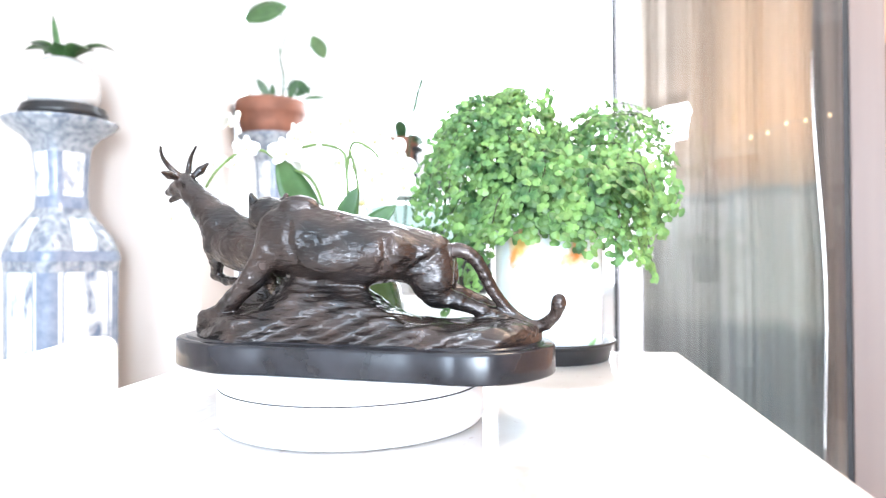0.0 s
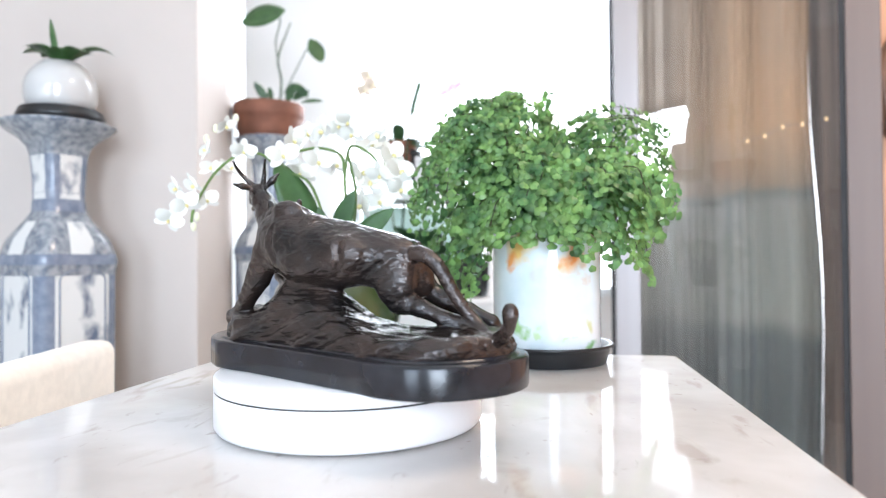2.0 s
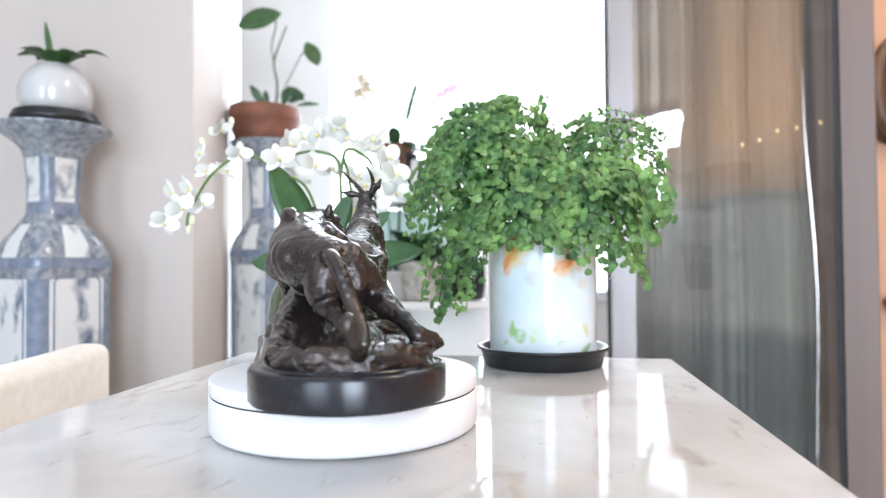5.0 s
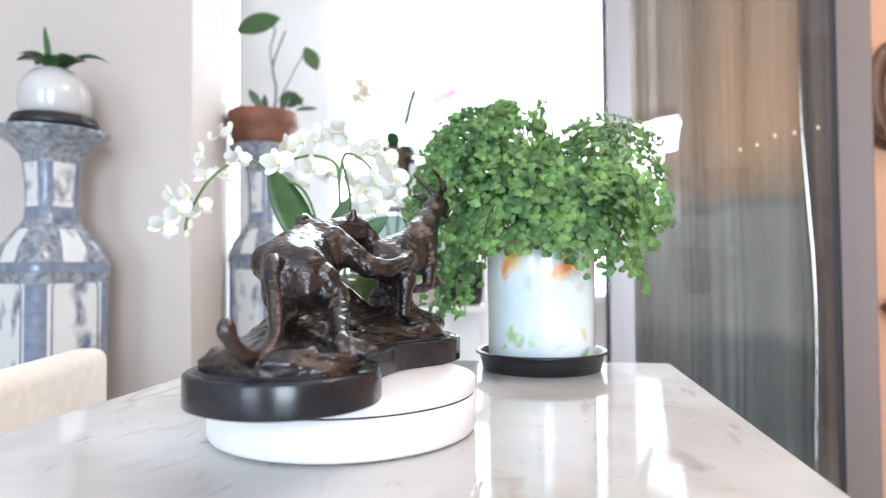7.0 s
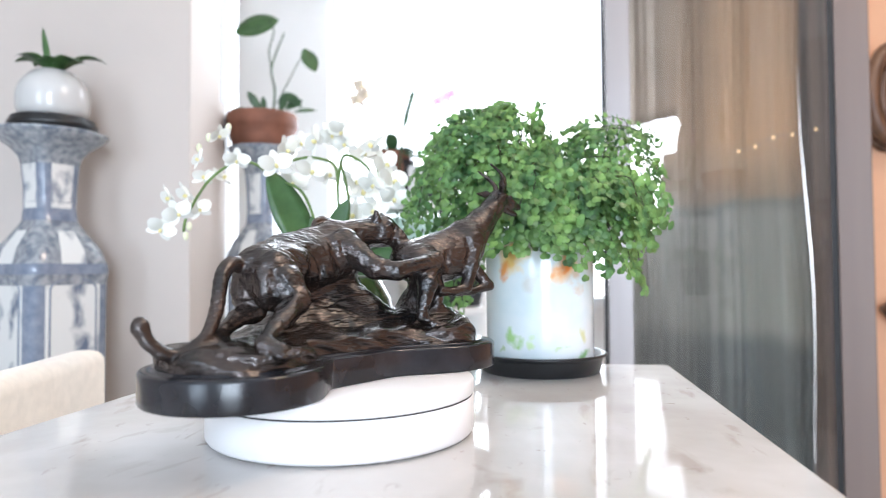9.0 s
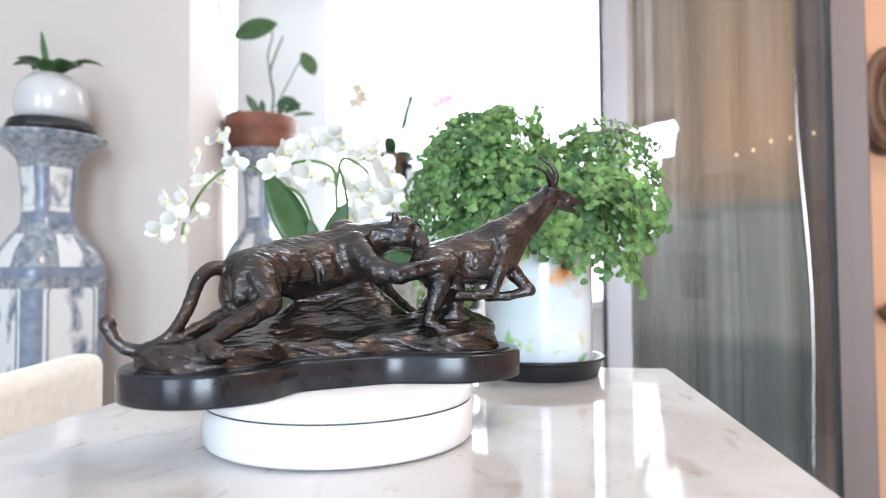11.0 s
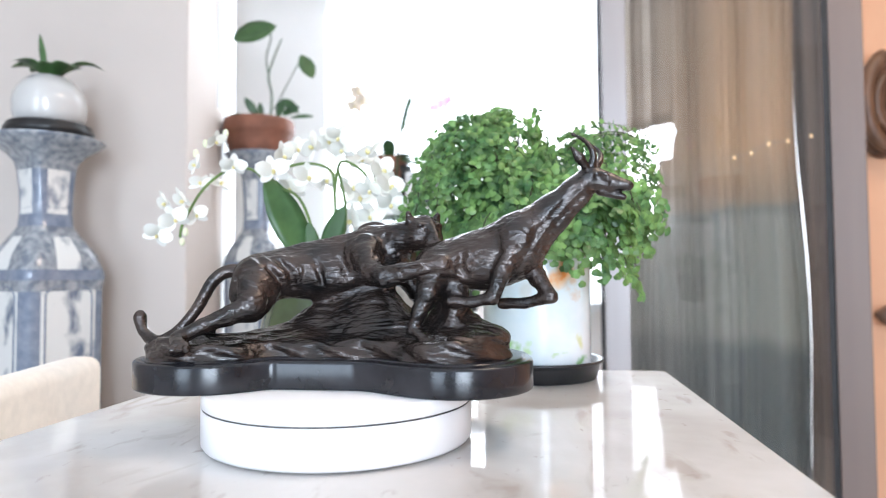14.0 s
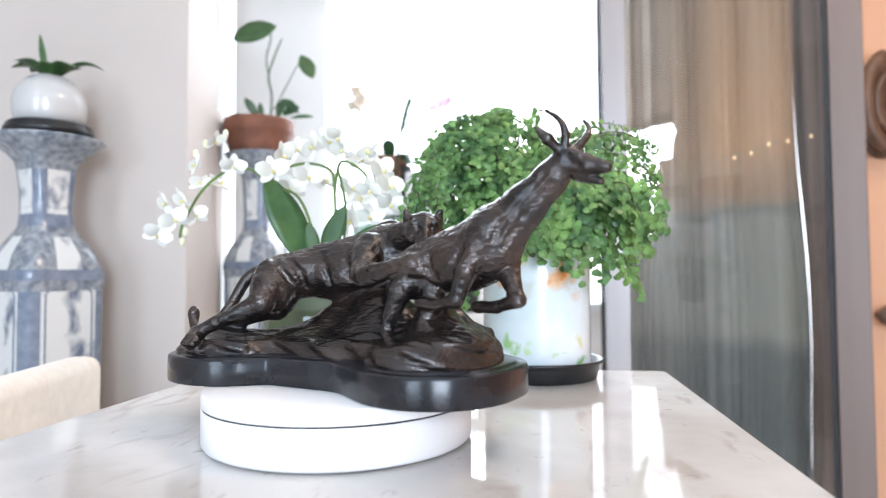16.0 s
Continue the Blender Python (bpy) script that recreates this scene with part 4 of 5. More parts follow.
def terracotta_bowl():
    p = at(458, 271, 2.10)
    g = thing("terracotta_bowl", pose(p.x, p.y, p.z), "brown terracotta bowl with a climbing plant on the vase", "planter")
    R = 0.114
    part("bowl", spun([(R * 0.80, 0.0), (R * 0.84, 0.004), (R * 0.90, 0.03), (R * 0.93, 0.058), (R * 0.99, 0.064), (R * 1.01, 0.075), (R * 1.0, 0.104), (R * 0.97, 0.110), (R * 0.93, 0.108), (R * 0.90, 0.09)], 56), M_TERRACOTTA, g)
    part("soil", spun([(R * 0.915, 0.092), (R * 0.5, 0.098), (0.006, 0.10)], 28), M_SOIL, g)
    q = lambda px, py, dy=0.0: at(px, py, 2.10 + dy) - p
    way = curve_points([q(478, 205), q(480, 165), q(474, 130), q(482, 100), q(497, 62)], 8)
    part("stem", tube(way, [0.0045 - 0.002 * i / len(way) for i in range(len(way))], 8), M_DARK_LEAF, g)
    part("stem", tube(curve_points([q(474, 130), q(470, 95), q(478, 60), q(470, 40)], 8), 0.0025, 6), M_DARK_LEAF, g)
    part("stem", tube(curve_points([q(484, 190), q(505, 150), q(523, 115), q(535, 100)], 8), 0.0022, 6), M_DARK_LEAF, g)
    part("leaf", blade(q(410, 62), (1, 0.1, 0.34), (-0.25, -0.9, 0.5), 0.150, 0.112, 0.0), M_LEAF, g, "broad green leaf")
    part("leaf", blade(q(532, 92), (0.5, 0.1, -1), (0.5, -0.9, 0.3), 0.085, 0.058, 0.0), M_LEAF, g, "green leaf")
    for px, py, dx, dz, l, w in ((455, 205, -0.5, 1, 0.09, 0.028), (462, 205, -0.05, 1, 0.06, 0.02), (490, 205, 0.35, 0.9, 0.08, 0.03), (500, 200, 0.9, 0.55, 0.07, 0.03), (440, 205, -1, 0.25, 0.07, 0.02), (497, 172, 0.8, -0.5, 0.075, 0.034), (515, 205, 1, 0.15, 0.08, 0.014)):
        part("leaf", blade(q(px, py), (dx, -0.2, dz), (0, -1, 0.3), l, w, 0.15), M_DARK_LEAF, g)


def build_vases():
    p = at(80, 486, 1.55)
    painted_vase(pose(p.x, p.y, 0, 0, 0, 0), 0.126, (0.28, 0.902, 1.025, 1.190, at(0, 242, 1.55).z), "tall blue and white square porcelain floor vase by the wall")
    globe_planter()
    q = at(459, 486, 2.10)
    painted_vase(pose(q.x, q.y, 0, 0, 0, 8), 0.110, (0.30, 0.93, 1.055, 1.245, at(0, 271.5, 2.10).z), "blue and white porcelain floor vase before the pillar")
    terracotta_bowl()


# ---- fern ----
POT = (0.1409, 0.9747)


def planter_material():
    m = material("painted_white_ceramic", (0.80, 0.83, 0.84), 0.16, color2=(0.62, 0.72, 0.76), scale=11, coat=0.6)
    nt = m.node_tree
    b = nt.nodes["Principled BSDF"]
    tc = nt.nodes["Texture Coordinate"]
    last = b.inputs["Base Color"].links[0].from_socket
    nz = nt.nodes.new("ShaderNodeTexNoise")
    nz.inputs["Scale"].default_value, nz.inputs["Detail"].default_value = 32, 5
    nt.links.new(tc.outputs["Object"], nz.inputs["Vector"])
    off = nt.nodes.new("ShaderNodeVectorMath")
    off.operation = "SUBTRACT"
    off.inputs[1].default_value = (0.5, 0.5, 0.5)
    nt.links.new(nz.outputs["Color"], off.inputs[0])
    sc = nt.nodes.new("ShaderNodeVectorMath")
    sc.operation = "SCALE"
    sc.inputs["Scale"].default_value = 0.055
    nt.links.new(off.outputs[0], sc.inputs[0])
    wob = nt.nodes.new("ShaderNodeVectorMath")
    nt.links.new(tc.outputs["Object"], wob.inputs[0])
    nt.links.new(sc.outputs[0], wob.inputs[1])
    for (x, y, z), r, col in (((-0.05, -0.062, 0.165), 0.030, (0.85, 0.55, 0.12, 1)), ((-0.062, -0.05, 0.148), 0.017, (0.80, 0.30, 0.06, 1)), ((0.025, -0.076, 0.148), 0.026, (0.80, 0.52, 0.30, 1)), ((0.022, -0.076, 0.152), 0.013, (0.85, 0.27, 0.05, 1)),
                              ((0.04, -0.07, 0.13), 0.014, (0.66, 0.52, 0.40, 1)), ((-0.02, -0.078, 0.13), 0.02, (0.60, 0.62, 0.60, 1)),
                              ((-0.045, -0.066, 0.045), 0.015, (0.28, 0.52, 0.16, 1)), ((-0.06, -0.052, 0.03), 0.008, (0.30, 0.48, 0.12, 1)), ((-0.02, -0.077, 0.042), 0.012, (0.50, 0.68, 0.36, 1)), ((0.055, -0.058, 0.03), 0.010, (0.26, 0.50, 0.18, 1)),
                              ((0.054, -0.059, 0.055), 0.013, (0.66, 0.66, 0.34, 1)), ((0.02, -0.077, 0.035), 0.008, (0.55, 0.68, 0.42, 1)), ((0.075, -0.02, 0.15), 0.02, (0.80, 0.40, 0.12, 1)), ((-0.078, 0.01, 0.05), 0.018, (0.3, 0.5, 0.2, 1))):
        d = nt.nodes.new("ShaderNodeVectorMath")
        d.operation = "DISTANCE"
        d.inputs[1].default_value = (x, y, z)
        nt.links.new(wob.outputs[0], d.inputs[0])
        mr = nt.nodes.new("ShaderNodeMapRange")
        mr.inputs[1].default_value, mr.inputs[2].default_value = r * 0.45, r
        mr.inputs[3].default_value, mr.inputs[4].default_value = 0.9, 0.0
        nt.links.new(d.outputs["Value"], mr.inputs[0])
        mix = nt.nodes.new("ShaderNodeMixRGB")
        mix.inputs[2].default_value = col
        nt.links.new(mr.outputs[0], mix.inputs[0])
        nt.links.new(last, mix.inputs[1])
        last = mix.outputs[0]
    nt.links.new(last, b.inputs["Base Color"])
    return m


def fern_leaflet(V, F, p, d, nrm, s):
    """A small fan-shaped leaflet on its hair-thin stalk."""
    side = d.cross(nrm).normalized()
    nrm = side.cross(d)
    i = len(V)
    V.append(p)
    rim = ((-0.62, 0.42), (-0.60, 0.72), (-0.30, 0.98), (0.02, 0.93), (0.32, 1.0), (0.60, 0.74), (0.60, 0.44))
    for a, b in rim:
        V.append(p + side * (a * s) + d * (b * s) + nrm * (0.10 * s * (1 - abs(a) * 2)))
    V.append(p + d * (0.55 * s) + nrm * (0.13 * s))
    c = i + 8
    F.append((i, i + 1, c))
    for k in range(1, 7):
        F.append((i + k, i + k + 1, c))
    F.append((i + 7, i, c))


def build_fern():
    sa = thing("saucer", pose(POT[0], POT[1], TABLE_Z), "round black plastic plant saucer on the table", "saucer")
    part("dish", spun([(0.085, 0.0), (0.088, 0.002), (0.0925, 0.020), (0.0935, 0.0245), (0.0985, 0.0255), (0.0992, 0.028), (0.0975, 0.0295), (0.092, 0.0285), (0.0885, 0.008), (0.02, 0.006)], 72), M_BLACK_PLASTIC, sa)
    po = thing("planter", pose(POT[0], POT[1], TABLE_Z + 0.0062), "white ceramic planter painted with orange flowers and green sprigs", "planter")
    part("pot", spun([(0.074, 0.0), (0.0785, 0.002), (0.0800, 0.006), (0.0805, 0.2), (0.0802, 0.204), (0.079, 0.206), (0.0765, 0.205), (0.0755, 0.19)], 72), planter_material(), po)
    part("soil", spun([(0.0758, 0.188), (0.05, 0.192), (0.005, 0.195)], 28), M_SOIL, po)
    f = thing("maidenhair_fern", pose(POT[0], POT[1], TABLE_Z + 0.196), "lush green maidenhair fern spilling over its planter", "fern")
    rnd = random.Random(21)
    down = Vector((0, 0, -1))
    # crown: a dense dome on one side, a looser lobe on the other, a dark heart, tresses over the rim
    goals = []
    for k in range(44):
        a, h = 2 * math.pi * (k * 0.618 + rnd.uniform(0, 0.05)), rnd.uniform(0.12, 1.0)
        w = math.sqrt(max(0.02, 1 - h * h * 0.9))
        c = Vector((-0.070, 0.0, 0.060))
        goals.append((c, c + Vector((0.108 * w * math.cos(a), 0.095 * w * math.sin(a), 0.140 * h)), rnd.uniform(0.025, 0.06), 1.0))
    for k in range(11):
        a, h = 2 * math.pi * (k * 0.618), rnd.uniform(0.35, 1.0)
        w = math.sqrt(max(0.05, 1 - h * h * 0.9))
        c = Vector((0.106, 0.0, 0.060))
        goals.append((c, c + Vector((0.066 * w * math.cos(a), 0.07 * w * math.sin(a), 0.138 * h)), rnd.uniform(0.02, 0.07), 0.95))
    for k in range(34):
        c = Vector((0.03, 0.02, 0.02))
        goals.append((c, Vector((rnd.uniform(-0.10, 0.115), rnd.uniform(-0.105, -0.05), rnd.uniform(0.035, 0.115))), rnd.uniform(0.015, 0.045), 1.2))
    for x, y, z, dr in ((-0.150, -0.02, 0.02, 0.085), (-0.135, -0.04, 0.0, 0.10), (-0.115, -0.05, 0.01, 0.095), (-0.10, -0.06, 0.02, 0.085), (-0.125, 0.02, 0.0, 0.09), (-0.095, -0.02, 0.0, 0.085), (-0.16, -0.03, 0.12, 0.06),
                        (0.015, -0.105, 0.035, 0.040), (0.045, -0.10, 0.030, 0.050), (0.075, -0.09, 0.03, 0.055), (0.10, -0.06, 0.03, 0.06), (0.125, -0.03, 0.03, 0.085), (0.14, -0.02, 0.09, 0.08), (0.15, 0.0, 0.10, 0.05), (0.118, -0.02, 0.04, 0.075)):
        goals.append((Vector((0, 0.02, 0.04)), Vector((x, y, z)), dr, 1.1))
    for heart, goal, droop, size in goals:
        base = Vector((rnd.gauss(0, 0.02), rnd.gauss(0, 0.02), 0))
        rise = Vector((goal.x * 0.42, goal.y * 0.42, max(0.06, goal.z * 0.9)))
        out = (goal - heart).normalized()
        flat = Vector((out.x, out.y, 0))
        flat = flat.normalized() if flat.length > 0.05 else Vector((0, -1, 0))
        tip = goal + flat * 0.022 + down * droop
        way = curve_points([base, rise, goal, tip], 10)
        V, F = [], []
        n = len(way)
        for i in range(12, n, 3):
            p = way[i]
            d = (way[min(i + 1, n - 1)] - way[i - 1]).normalized()
            lat = d.cross(out)
            lat = lat.normalized() if lat.length > 0.05 else Vector((1, 0, 0))
            for s in (-1, 1):
                ln = 0.062 * (1 - 0.6 * (i - 13) / (n - 13)) * rnd.uniform(0.7, 1.2)
                pd = (lat * s * 0.75 + d * 0.75 + Vector((rnd.gauss(0, 0.16), rnd.gauss(0, 0.16), rnd.gauss(0, 0.1)))).normalized()
                m = max(3, int(ln / 0.0080))
                e = pd.cross(out)
                e = e.normalized() if e.length > 0.05 else Vector((0, 1, 0))
                plane = (flat * 0.6 + Vector((0, -0.55, 0.18)) + Vector((rnd.gauss(0, 0.28), rnd.gauss(0, 0.28), rnd.gauss(0, 0.24)))).normalized()
                for j in range(m):
                    t = (j + 0.6) / m
                    q = p + pd * (ln * t) + down * (0.40 * ln * t * t)
                    fd = (pd * 0.5 + e * (1 if j % 2 else -1) * 0.7 + down * 0.7).normalized()
                    nm = (plane + Vector((rnd.gauss(0, 0.09), rnd.gauss(0, 0.09), rnd.gauss(0, 0.09)))).normalized()
                    fern_leaflet(V, F, q, fd, nm, size * rnd.uniform(0.0080, 0.0114))
        part("frond", (V, F), M_FERN, f, "", False)
        part("stalk", tube(way[::2] + [way[-1]], 0.0007, 4), M_FERN_STEM, f, "thin dark stalk")


# ---- orchid ----
def petal(bm, way, up, length, width, cup):
    way, up = Vector(way).normalized(), Vector(up).normalized()
    side = way.cross(up).normalized()
    rows = []
    for i in range(6):
        t = i / 5
        w = width * 0.5 * math.sin(math.pi * (0.12 + 0.80 * t)) ** 0.8
        c = way * (length * t) + up * (cup * length * math.sin(t * 2.2))
        rows.append([bm.verts.new(c + side * (w * s) + up * (-0.10 * abs(s) * w)) for s in (-1, -0.4, 0.4, 1)])
    for a, b in zip(rows, rows[1:]):
        for k in range(3):
            bm.faces.new((a[k], a[k + 1], b[k + 1], b[k]))


def orchid_flower(size, petals_mat, name="flower"):
    bm = bmesh.new()
    z = Vector((0, 0, 1))
    for a, l, w in ((90, 1.0, 0.62), (215, 0.98, 0.60), (325, 0.98, 0.60)):
        petal(bm, (math.cos(radians(a)), math.sin(radians(a)), -0.05), z, size * l, size * w, 0.05)
    for a in (18, 162):
        petal(bm, (math.cos(radians(a)), math.sin(radians(a)), 0.1), z, size * 1.05, size * 1.0, 0.14)
    ob = part(name, bm, petals_mat)
    b2 = bmesh.new()
    bmesh.ops.create_uvsphere(b2, u_segments=10, v_segments=6, radius=size * 0.12)
    bmesh.ops.scale(b2, vec=(1, 1.3, 1.5), verts=b2.verts)
    bmesh.ops.translate(b2, vec=(0, -size * 0.12, size * 0.16), verts=b2.verts)
    part("lip", b2, M_YELLOW, ob, "yellow lip")
    return ob


def build_orchid():
    Y = 0.97
    base = at(579, 486, Y)
    o = thing("orchid", pose(base.x, base.y, TABLE_Z), "white moth orchid with arching sprays in an olive pot", "orchid")
    inv = Vector((base.x, base.y, TABLE_Z))
    q = lambda px, py, dy=0.0: at(px, py, Y + dy) - inv
    part("pot", spun([(0.05, 0.0), (0.06, 0.003), (0.088, 0.035), (0.0975, 0.075), (0.092, 0.11), (0.078, 0.135), (0.075, 0.143), (0.071, 0.143), (0.072, 0.13)], 56), M_GREEN_GLAZE, o, "glossy round olive pot")
    part("soil", spun([(0.073, 0.131), (0.04, 0.136), (0.004, 0.138)], 24), M_SOIL, o)
    for pts in ([(585, 515), (560, 430), (530, 350), (480, 325), (445, 298), (405, 297), (365, 325), (340, 360), (322, 395), (318, 418)], [(575, 515), (592, 430), (592, 340), (585, 300), (545, 287), (505, 294), (480, 303)], [(592, 340), (600, 290), (615, 285), (640, 300), (655, 320)],
                [(600, 515), (608, 430), (612, 370), (606, 330), (598, 300)]):
        way = curve_points([q(*p) for p in pts], 6)
        part("stem", tube(way, 0.0022, 7), M_STEM, o, "green flower stem")
    part("leaf", blade(q(548, 470), (-0.36, -0.05, 0.76), (0.5, -0.85, 0.2), 0.155, 0.055, 0.0), M_LEAF, o, "broad dark green leaf")
    for px, py, dx, dz, l, w in ((570, 470, 0.30, 0.9, 0.115, 0.03), (590, 480, 0.7, 0.8, 0.12, 0.032), (610, 490, 1, 0.35, 0.12, 0.045), (550, 490, -1, 0.2, 0.10, 0.045), (560, 470, -0.12, 0.9, 0.08, 0.022)):
        part("leaf", blade(q(px, py), (dx, -0.1, dz), (0.1, -0.9, 0.4), l, w, 0.15), M_LEAF, o)
    rnd = random.Random(5)
    first = {}
    spots = [(278, 412), (291, 355), (322, 350), (345, 378), (355, 322), (388, 322), (412, 290), (380, 245), (345, 288), (308, 385),
             (482, 300), (500, 272), (528, 262), (553, 256), (582, 246), (545, 312), (605, 262), (640, 282), (655, 335), (692, 360), (622, 332), (640, 352), (676, 300), (575, 318), (622, 388), (655, 268), (512, 330), (690, 330), (600, 240), (655, 385)]
    for k, (px, py) in enumerate(spots):
        size = rnd.choice((0.022, 0.025, 0.027))
        if k < 10:
            size = 0.0175 if k in (7, 8) else rnd.choice((0.020, 0.022))
        p = q(px, py, rnd.uniform(-0.03, 0.03))
        m = Matrix.Translation(p) @ Euler((radians(90 + rnd.uniform(-45, 40)), rnd.uniform(-0.5, 0.5), rnd.uniform(-1.0, 1.0)), "XYZ").to_matrix().to_4x4()
        if size not in first:
            first[size] = orchid_flower(size, M_PETAL)
            ob = first[size]
        else:
            ob = copy_thing(first[size], Matrix())
        ob.parent = o
        ob.matrix_basis = m
    for px, py in ((322, 425), (328, 408), (345, 268), (362, 250), (398, 232), (662, 300), (668, 318)):
        b = bmesh.new()
        bmesh.ops.create_uvsphere(b, u_segments=10, v_segments=8, radius=0.0055)
        bmesh.ops.scale(b, vec=(0.8, 0.8, 1.25), verts=b.verts)
        part("bud", b, M_BUD, o, "pale green closed bud").location = q(px, py)


# ---- window sill plants ----
M_FROST = leaf_material("frosted_green_panel", (0.50, 0.58, 0.54), (0.42, 0.50, 0.46), 0.35, 0.22, 6.0)


def pot_plant(px, py, depth, r, h, mat, leaves, label, leaf_mat=None, length=0.12, seed=1, up=0.7):
    p = at(px, py, depth)
    g = thing("potted_plant", pose(p.x, p.y, p.z), label, "potted plant")
    part("pot", spun([(r * 0.72, 0.0), (r * 0.75, 0.003), (r * 0.97, h * 0.88), (r * 1.05, h * 0.89), (r * 1.06, h), (r * 0.98, h), (r * 0.94, h * 0.9)], 32), mat, g)
    part("soil", spun([(r * 0.945, h * 0.91), (r * 0.4, h * 0.93)], 20), M_SOIL, g)
    rnd = random.Random(seed)
    for k in range(leaves):
        a = 2 * math.pi * k / leaves + rnd.uniform(-0.3, 0.3)
        d = Vector((math.cos(a), math.sin(a), up * rnd.uniform(0.5, 1.6)))
        part("leaf", blade((0, 0, h * 0.92), d, (0, 0, 1), length * rnd.uniform(0.7, 1.15), 0.035 * length / 0.12, 0.35), leaf_mat or M_DARK_LEAF, g)
    return g


def build_sill():
    D = 2.25
    a = at(600, 374, D)
    b = at(795, 374, D)
    z = a.z
    rack = thing("plant_rack", pose(0, 0, 0), "white two-tier plant rack before the window", "plant rack")
    low = at(0, 552, D).z
    for zz in (z, low):
        part("shelf", box(a.x, b.x + 0.12, D - 0.12, D + 0.12, zz - 0.022, zz, 0.003), M_WHITE, rack, "white shelf board", False)
    part("back_panel", box(a.x + 0.03, b.x + 0.09, D + 0.112, D + 0.118, low, z - 0.03), M_FROST, rack, "pale green frosted panel", False)
    for x in (a.x + 0.015, b.x + 0.105):
        for y in (D - 0.105, D + 0.105):
            part("post", box(x - 0.008, x + 0.008, y - 0.008, y + 0.008, 0.0, z - 0.0225, 0.002), M_WHITE, rack, "", False)
    tray = thing("tray", pose(0, 0, 0), "shallow black plastic tray on the rack", "tray")
    u, v = at(708, 373.4, D - 0.06), at(776, 373.4, D - 0.06)
    part("tray_dish", box(u.x, v.x, D - 0.11, D - 0.01, u.z, u.z + 0.034, 0.004), M_BLACK_PLASTIC, tray, "", False)
    carton = thing("planter_box", pose(0, 0, 0), "square white planter box in a black tray", "planter")
    u, v = at(718, 354, D - 0.06), at(762, 354, D - 0.06)
    part("box_body", box(u.x, v.x, D - 0.10, D - 0.02, z + 0.0345, z + 0.125, 0.006), M_PORCELAIN, carton, "", False)
    pot_plant(704, 373.5, D + 0.06, 0.05, 0.16, M_BLACK_PLASTIC, 5, "black plastic pot with dark strap leaves on the rack", length=0.14, seed=3)
    pot_plant(690, 373.5, D + 0.05, 0.06, 0.19, M_TERRACOTTA, 7, "small terracotta pot with dark leaves on the rack", length=0.16, seed=4)
    g = pot_plant(775, 373.5, D + 0.03, 0.07, 0.12, M_PORCELAIN, 5, "white pot with a pink orchid on the rack", length=0.13, seed=5)
    o = g.matrix_world.translation
    for pts, fl in (([(772, 350), (760, 280), (752, 210), (765, 185)], [(758, 168, M_PETAL), (785, 182, M_PINK), (798, 176, M_PINK), (772, 190, M_PINK)]),):
        part("stem", tube(curve_points([at(x, y, D) - o for x, y in pts], 6), 0.003, 6), M_STEM, g, "thin stem")
        for x, y, mt in fl:
            ob = orchid_flower(0.024, mt)
            ob.parent = g
            ob.matrix_basis = Matrix.Translation(at(x, y, D - 0.03) - o) @ Euler((radians(90), 0, 0.2)).to_matrix().to_4x4()
    g = pot_plant(690, 551.5, D - 0.02, 0.075, 0.10, M_PORCELAIN, 0, "white pot with a budding stem", seed=6)
    o = g.matrix_world.translation
    part("stem", tube(curve_points([at(x, y, D - 0.02) - o for x, y in ((690, 500), (700, 350), (708, 240), (724, 172))], 8), [0.004] * 24 + [0.003], 6), M_DARK_LEAF, g, "dark upright stem")
    part("stem", tube(curve_points([at(x, y, D - 0.02) - o for x, y in ((690, 500), (668, 350), (646, 240), (634, 180))], 8), 0.003, 6), M_STEM, g, "thin stem")
    for x, y in ((634, 160), (642, 176), (628, 186)):
        bloom = orchid_flower(0.030, M_BLUSH)
        bloom.parent = g
        bloom.matrix_basis = Matrix.Translation(at(x, y, D - 0.04) - o) @ Euler((radians(80), 0, 0.3)).to_matrix().to_4x4()
    for x, y in ((716, 200), (712, 218), (722, 180)):
        part("bud", blade(at(x, y + 14, D - 0.03) - o, (0.25, 0, 1), (0, -1, 0), 0.055, 0.014, 0.0), M_DARK_LEAF, g, "closed bud")
    pot_plant(640, 551.5, D - 0.03, 0.08, 0.11, M_WICKER, 22, "grey wicker basket with trailing leaves on the rack", M_LEAF, 0.26, 8, 1.1)
    pot_plant(735, 551.5, D - 0.05, 0.085, 0.13, M_WICKER, 22, "grey wicker pot with dark trailing leaves on the rack", M_DARK_LEAF, 0.24, 9, 1.1)
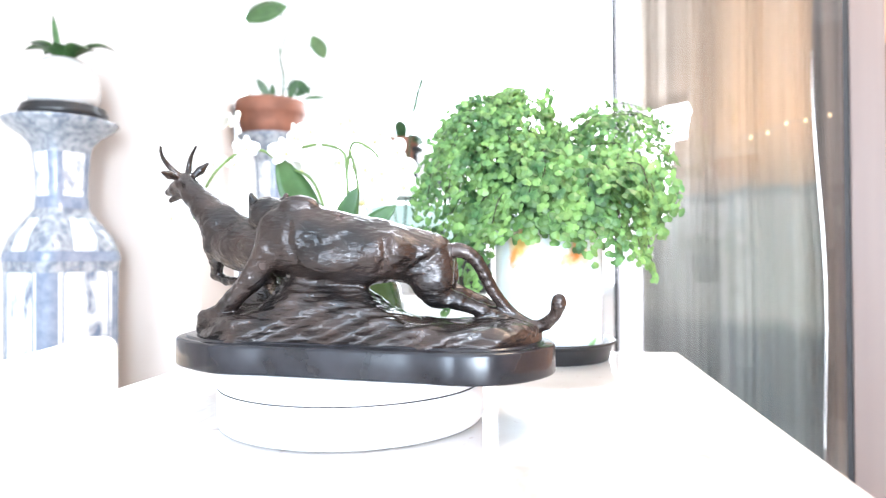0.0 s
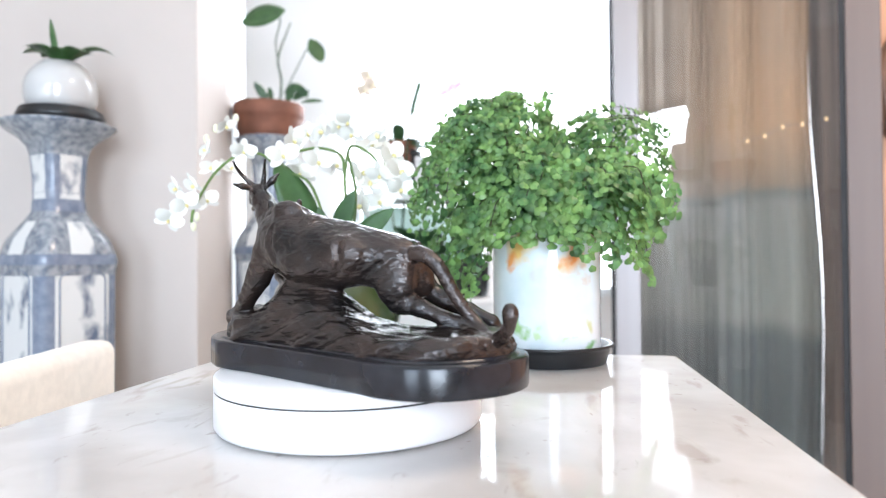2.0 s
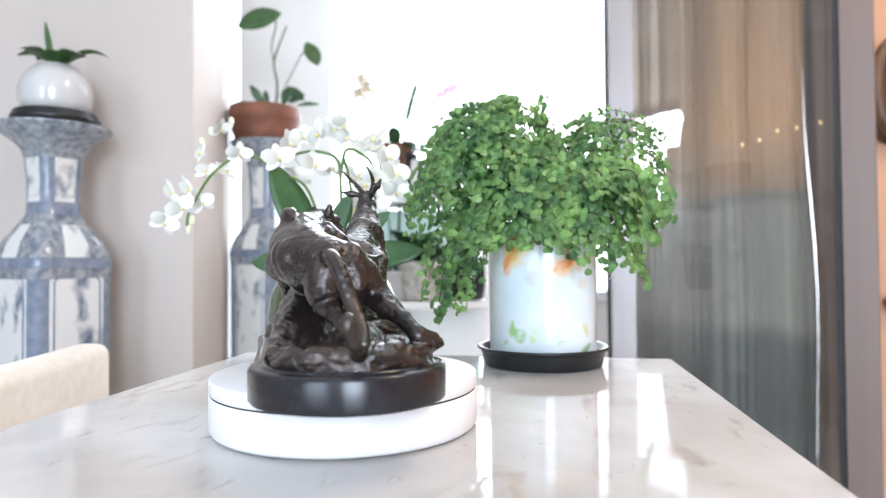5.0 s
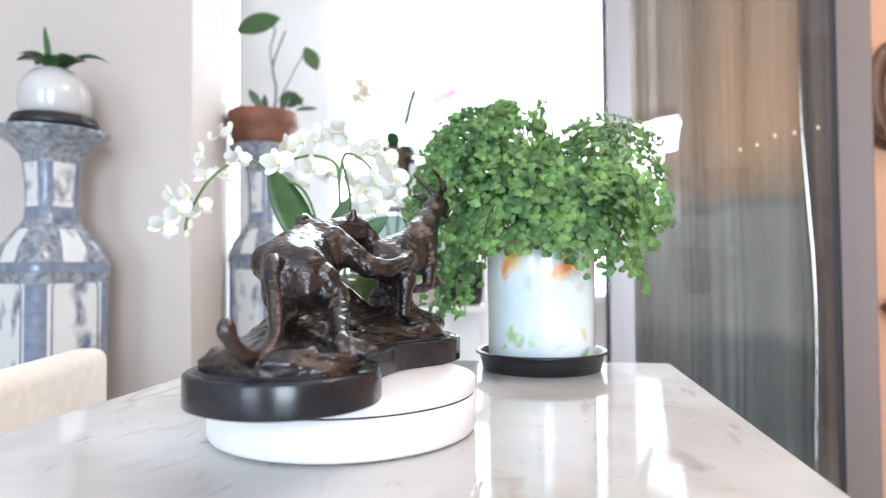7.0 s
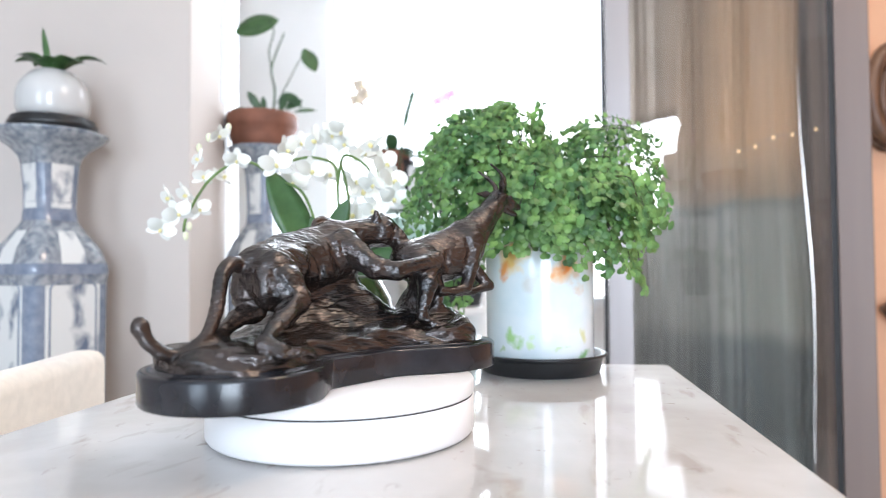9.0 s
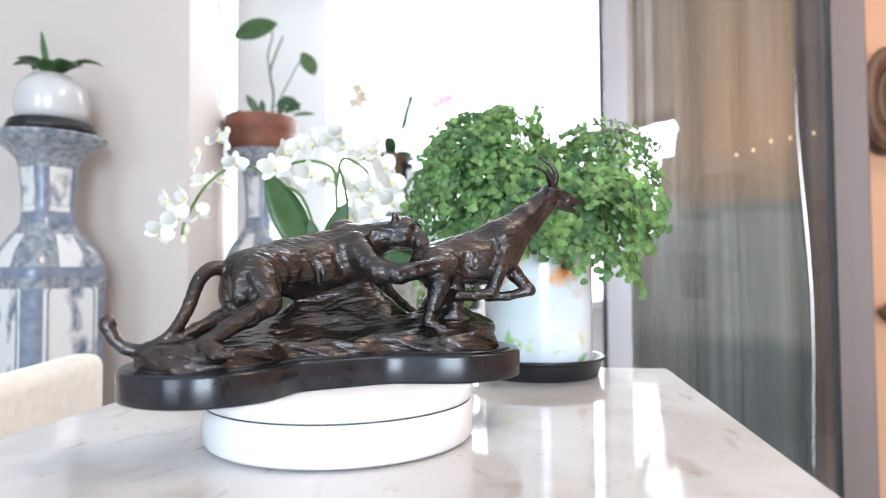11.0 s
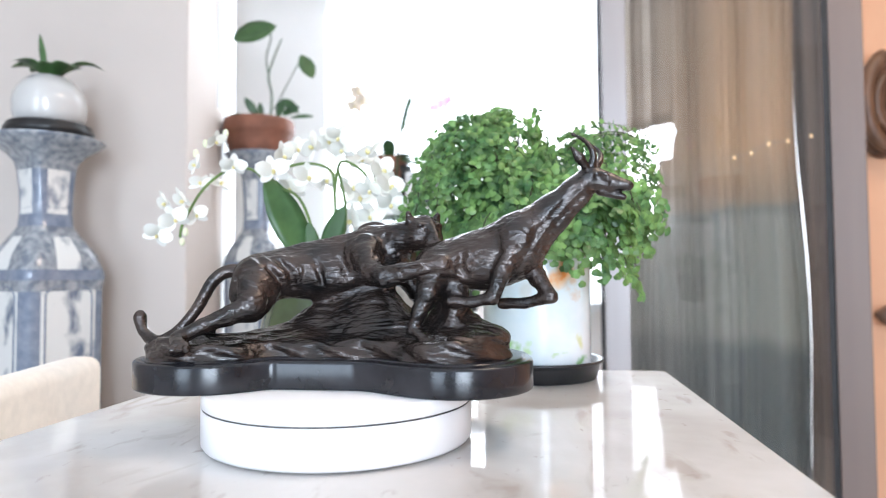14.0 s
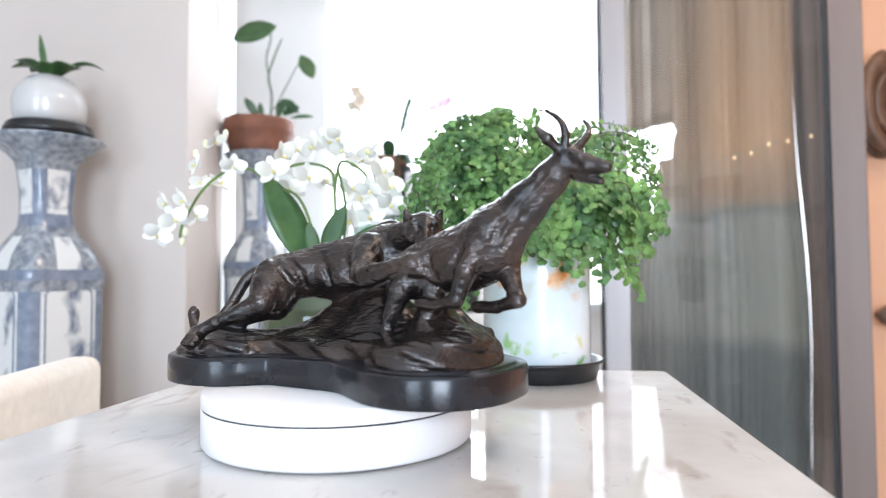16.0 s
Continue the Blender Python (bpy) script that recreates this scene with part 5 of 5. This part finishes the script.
    pot_plant(815, 551.5, D - 0.04, 0.075, 0.12, M_BLACK_PLASTIC, 8, "black plastic pot with green leaves on the rack", M_LEAF, 0.14, 10, 1.0)


# ---- carved wood on the peach wall ----
def build_carving():
    structure("wall_peach", box(-0.05, 0.9, 0.0, 0.12, 0, 2.7), M_PEACH, "warm peach plaster wall beyond the door").matrix_world = pose(at(1530, 486, 1.9).x, 1.9, 0)
    p = at(1585, 190, 1.84)
    c = thing("wood_carving", pose(p.x, p.y, p.z), "dark brown carved wooden scroll ornament on the wall", "wall ornament")
    way = []
    for k in range(60):
        a = radians(100 + k * 11)
        r = 0.10 - 0.0012 * k
        way.append((r * 0.78 * math.cos(a), 0.0, r * 1.45 * math.sin(a)))
    part("scroll", tube(way, [0.024 - 0.0002 * k for k in range(60)], 10), M_WOOD, c)
    part("backboard", spun([(0.09, 0.0), (0.095, 0.01), (0.085, 0.02), (0.02, 0.024)], 40), M_WOOD, c).matrix_basis = Matrix.Translation((0, 0.055, 0)) @ Euler((radians(90), 0, 0)).to_matrix().to_4x4() @ Matrix.Diagonal((0.9, 1.55, 1, 1))
    q = at(1577, 565, 1.84)
    k = thing("door_knob", pose(q.x, q.y, q.z), "dark brown turned wooden knob on the wall", "knob")
    part("knob", spun([(0.012, 0.0), (0.012, 0.02), (0.024, 0.028), (0.03, 0.042), (0.022, 0.056), (0.006, 0.06)], 24), M_WOOD, k).matrix_basis = Matrix.Translation((0, 0.06, 0)) @ Euler((radians(90), 0, 0)).to_matrix().to_4x4()


build_vases()
build_fern()
build_orchid()
build_sill()
build_carving()

build_room()
build_glass_door()
build_table()
build_chair()
turntable = build_turntable()
sculpture = build_sculpture()


Q0, Q1, Q2, Q3 = 59.662, -92.070, 1.173, -1.675


def turn_at(t):
    s = (t - 8) / 8
    return Q0 + Q1 * s + Q2 * s * s + Q3 * s ** 3


def motions():
    walk(sculpture, [(t / 2, pose(AXIS[0], AXIS[1], DISK_TOP + 0.0002, 0, 0, turn_at(t / 2))) for t in range(33)])


motions()
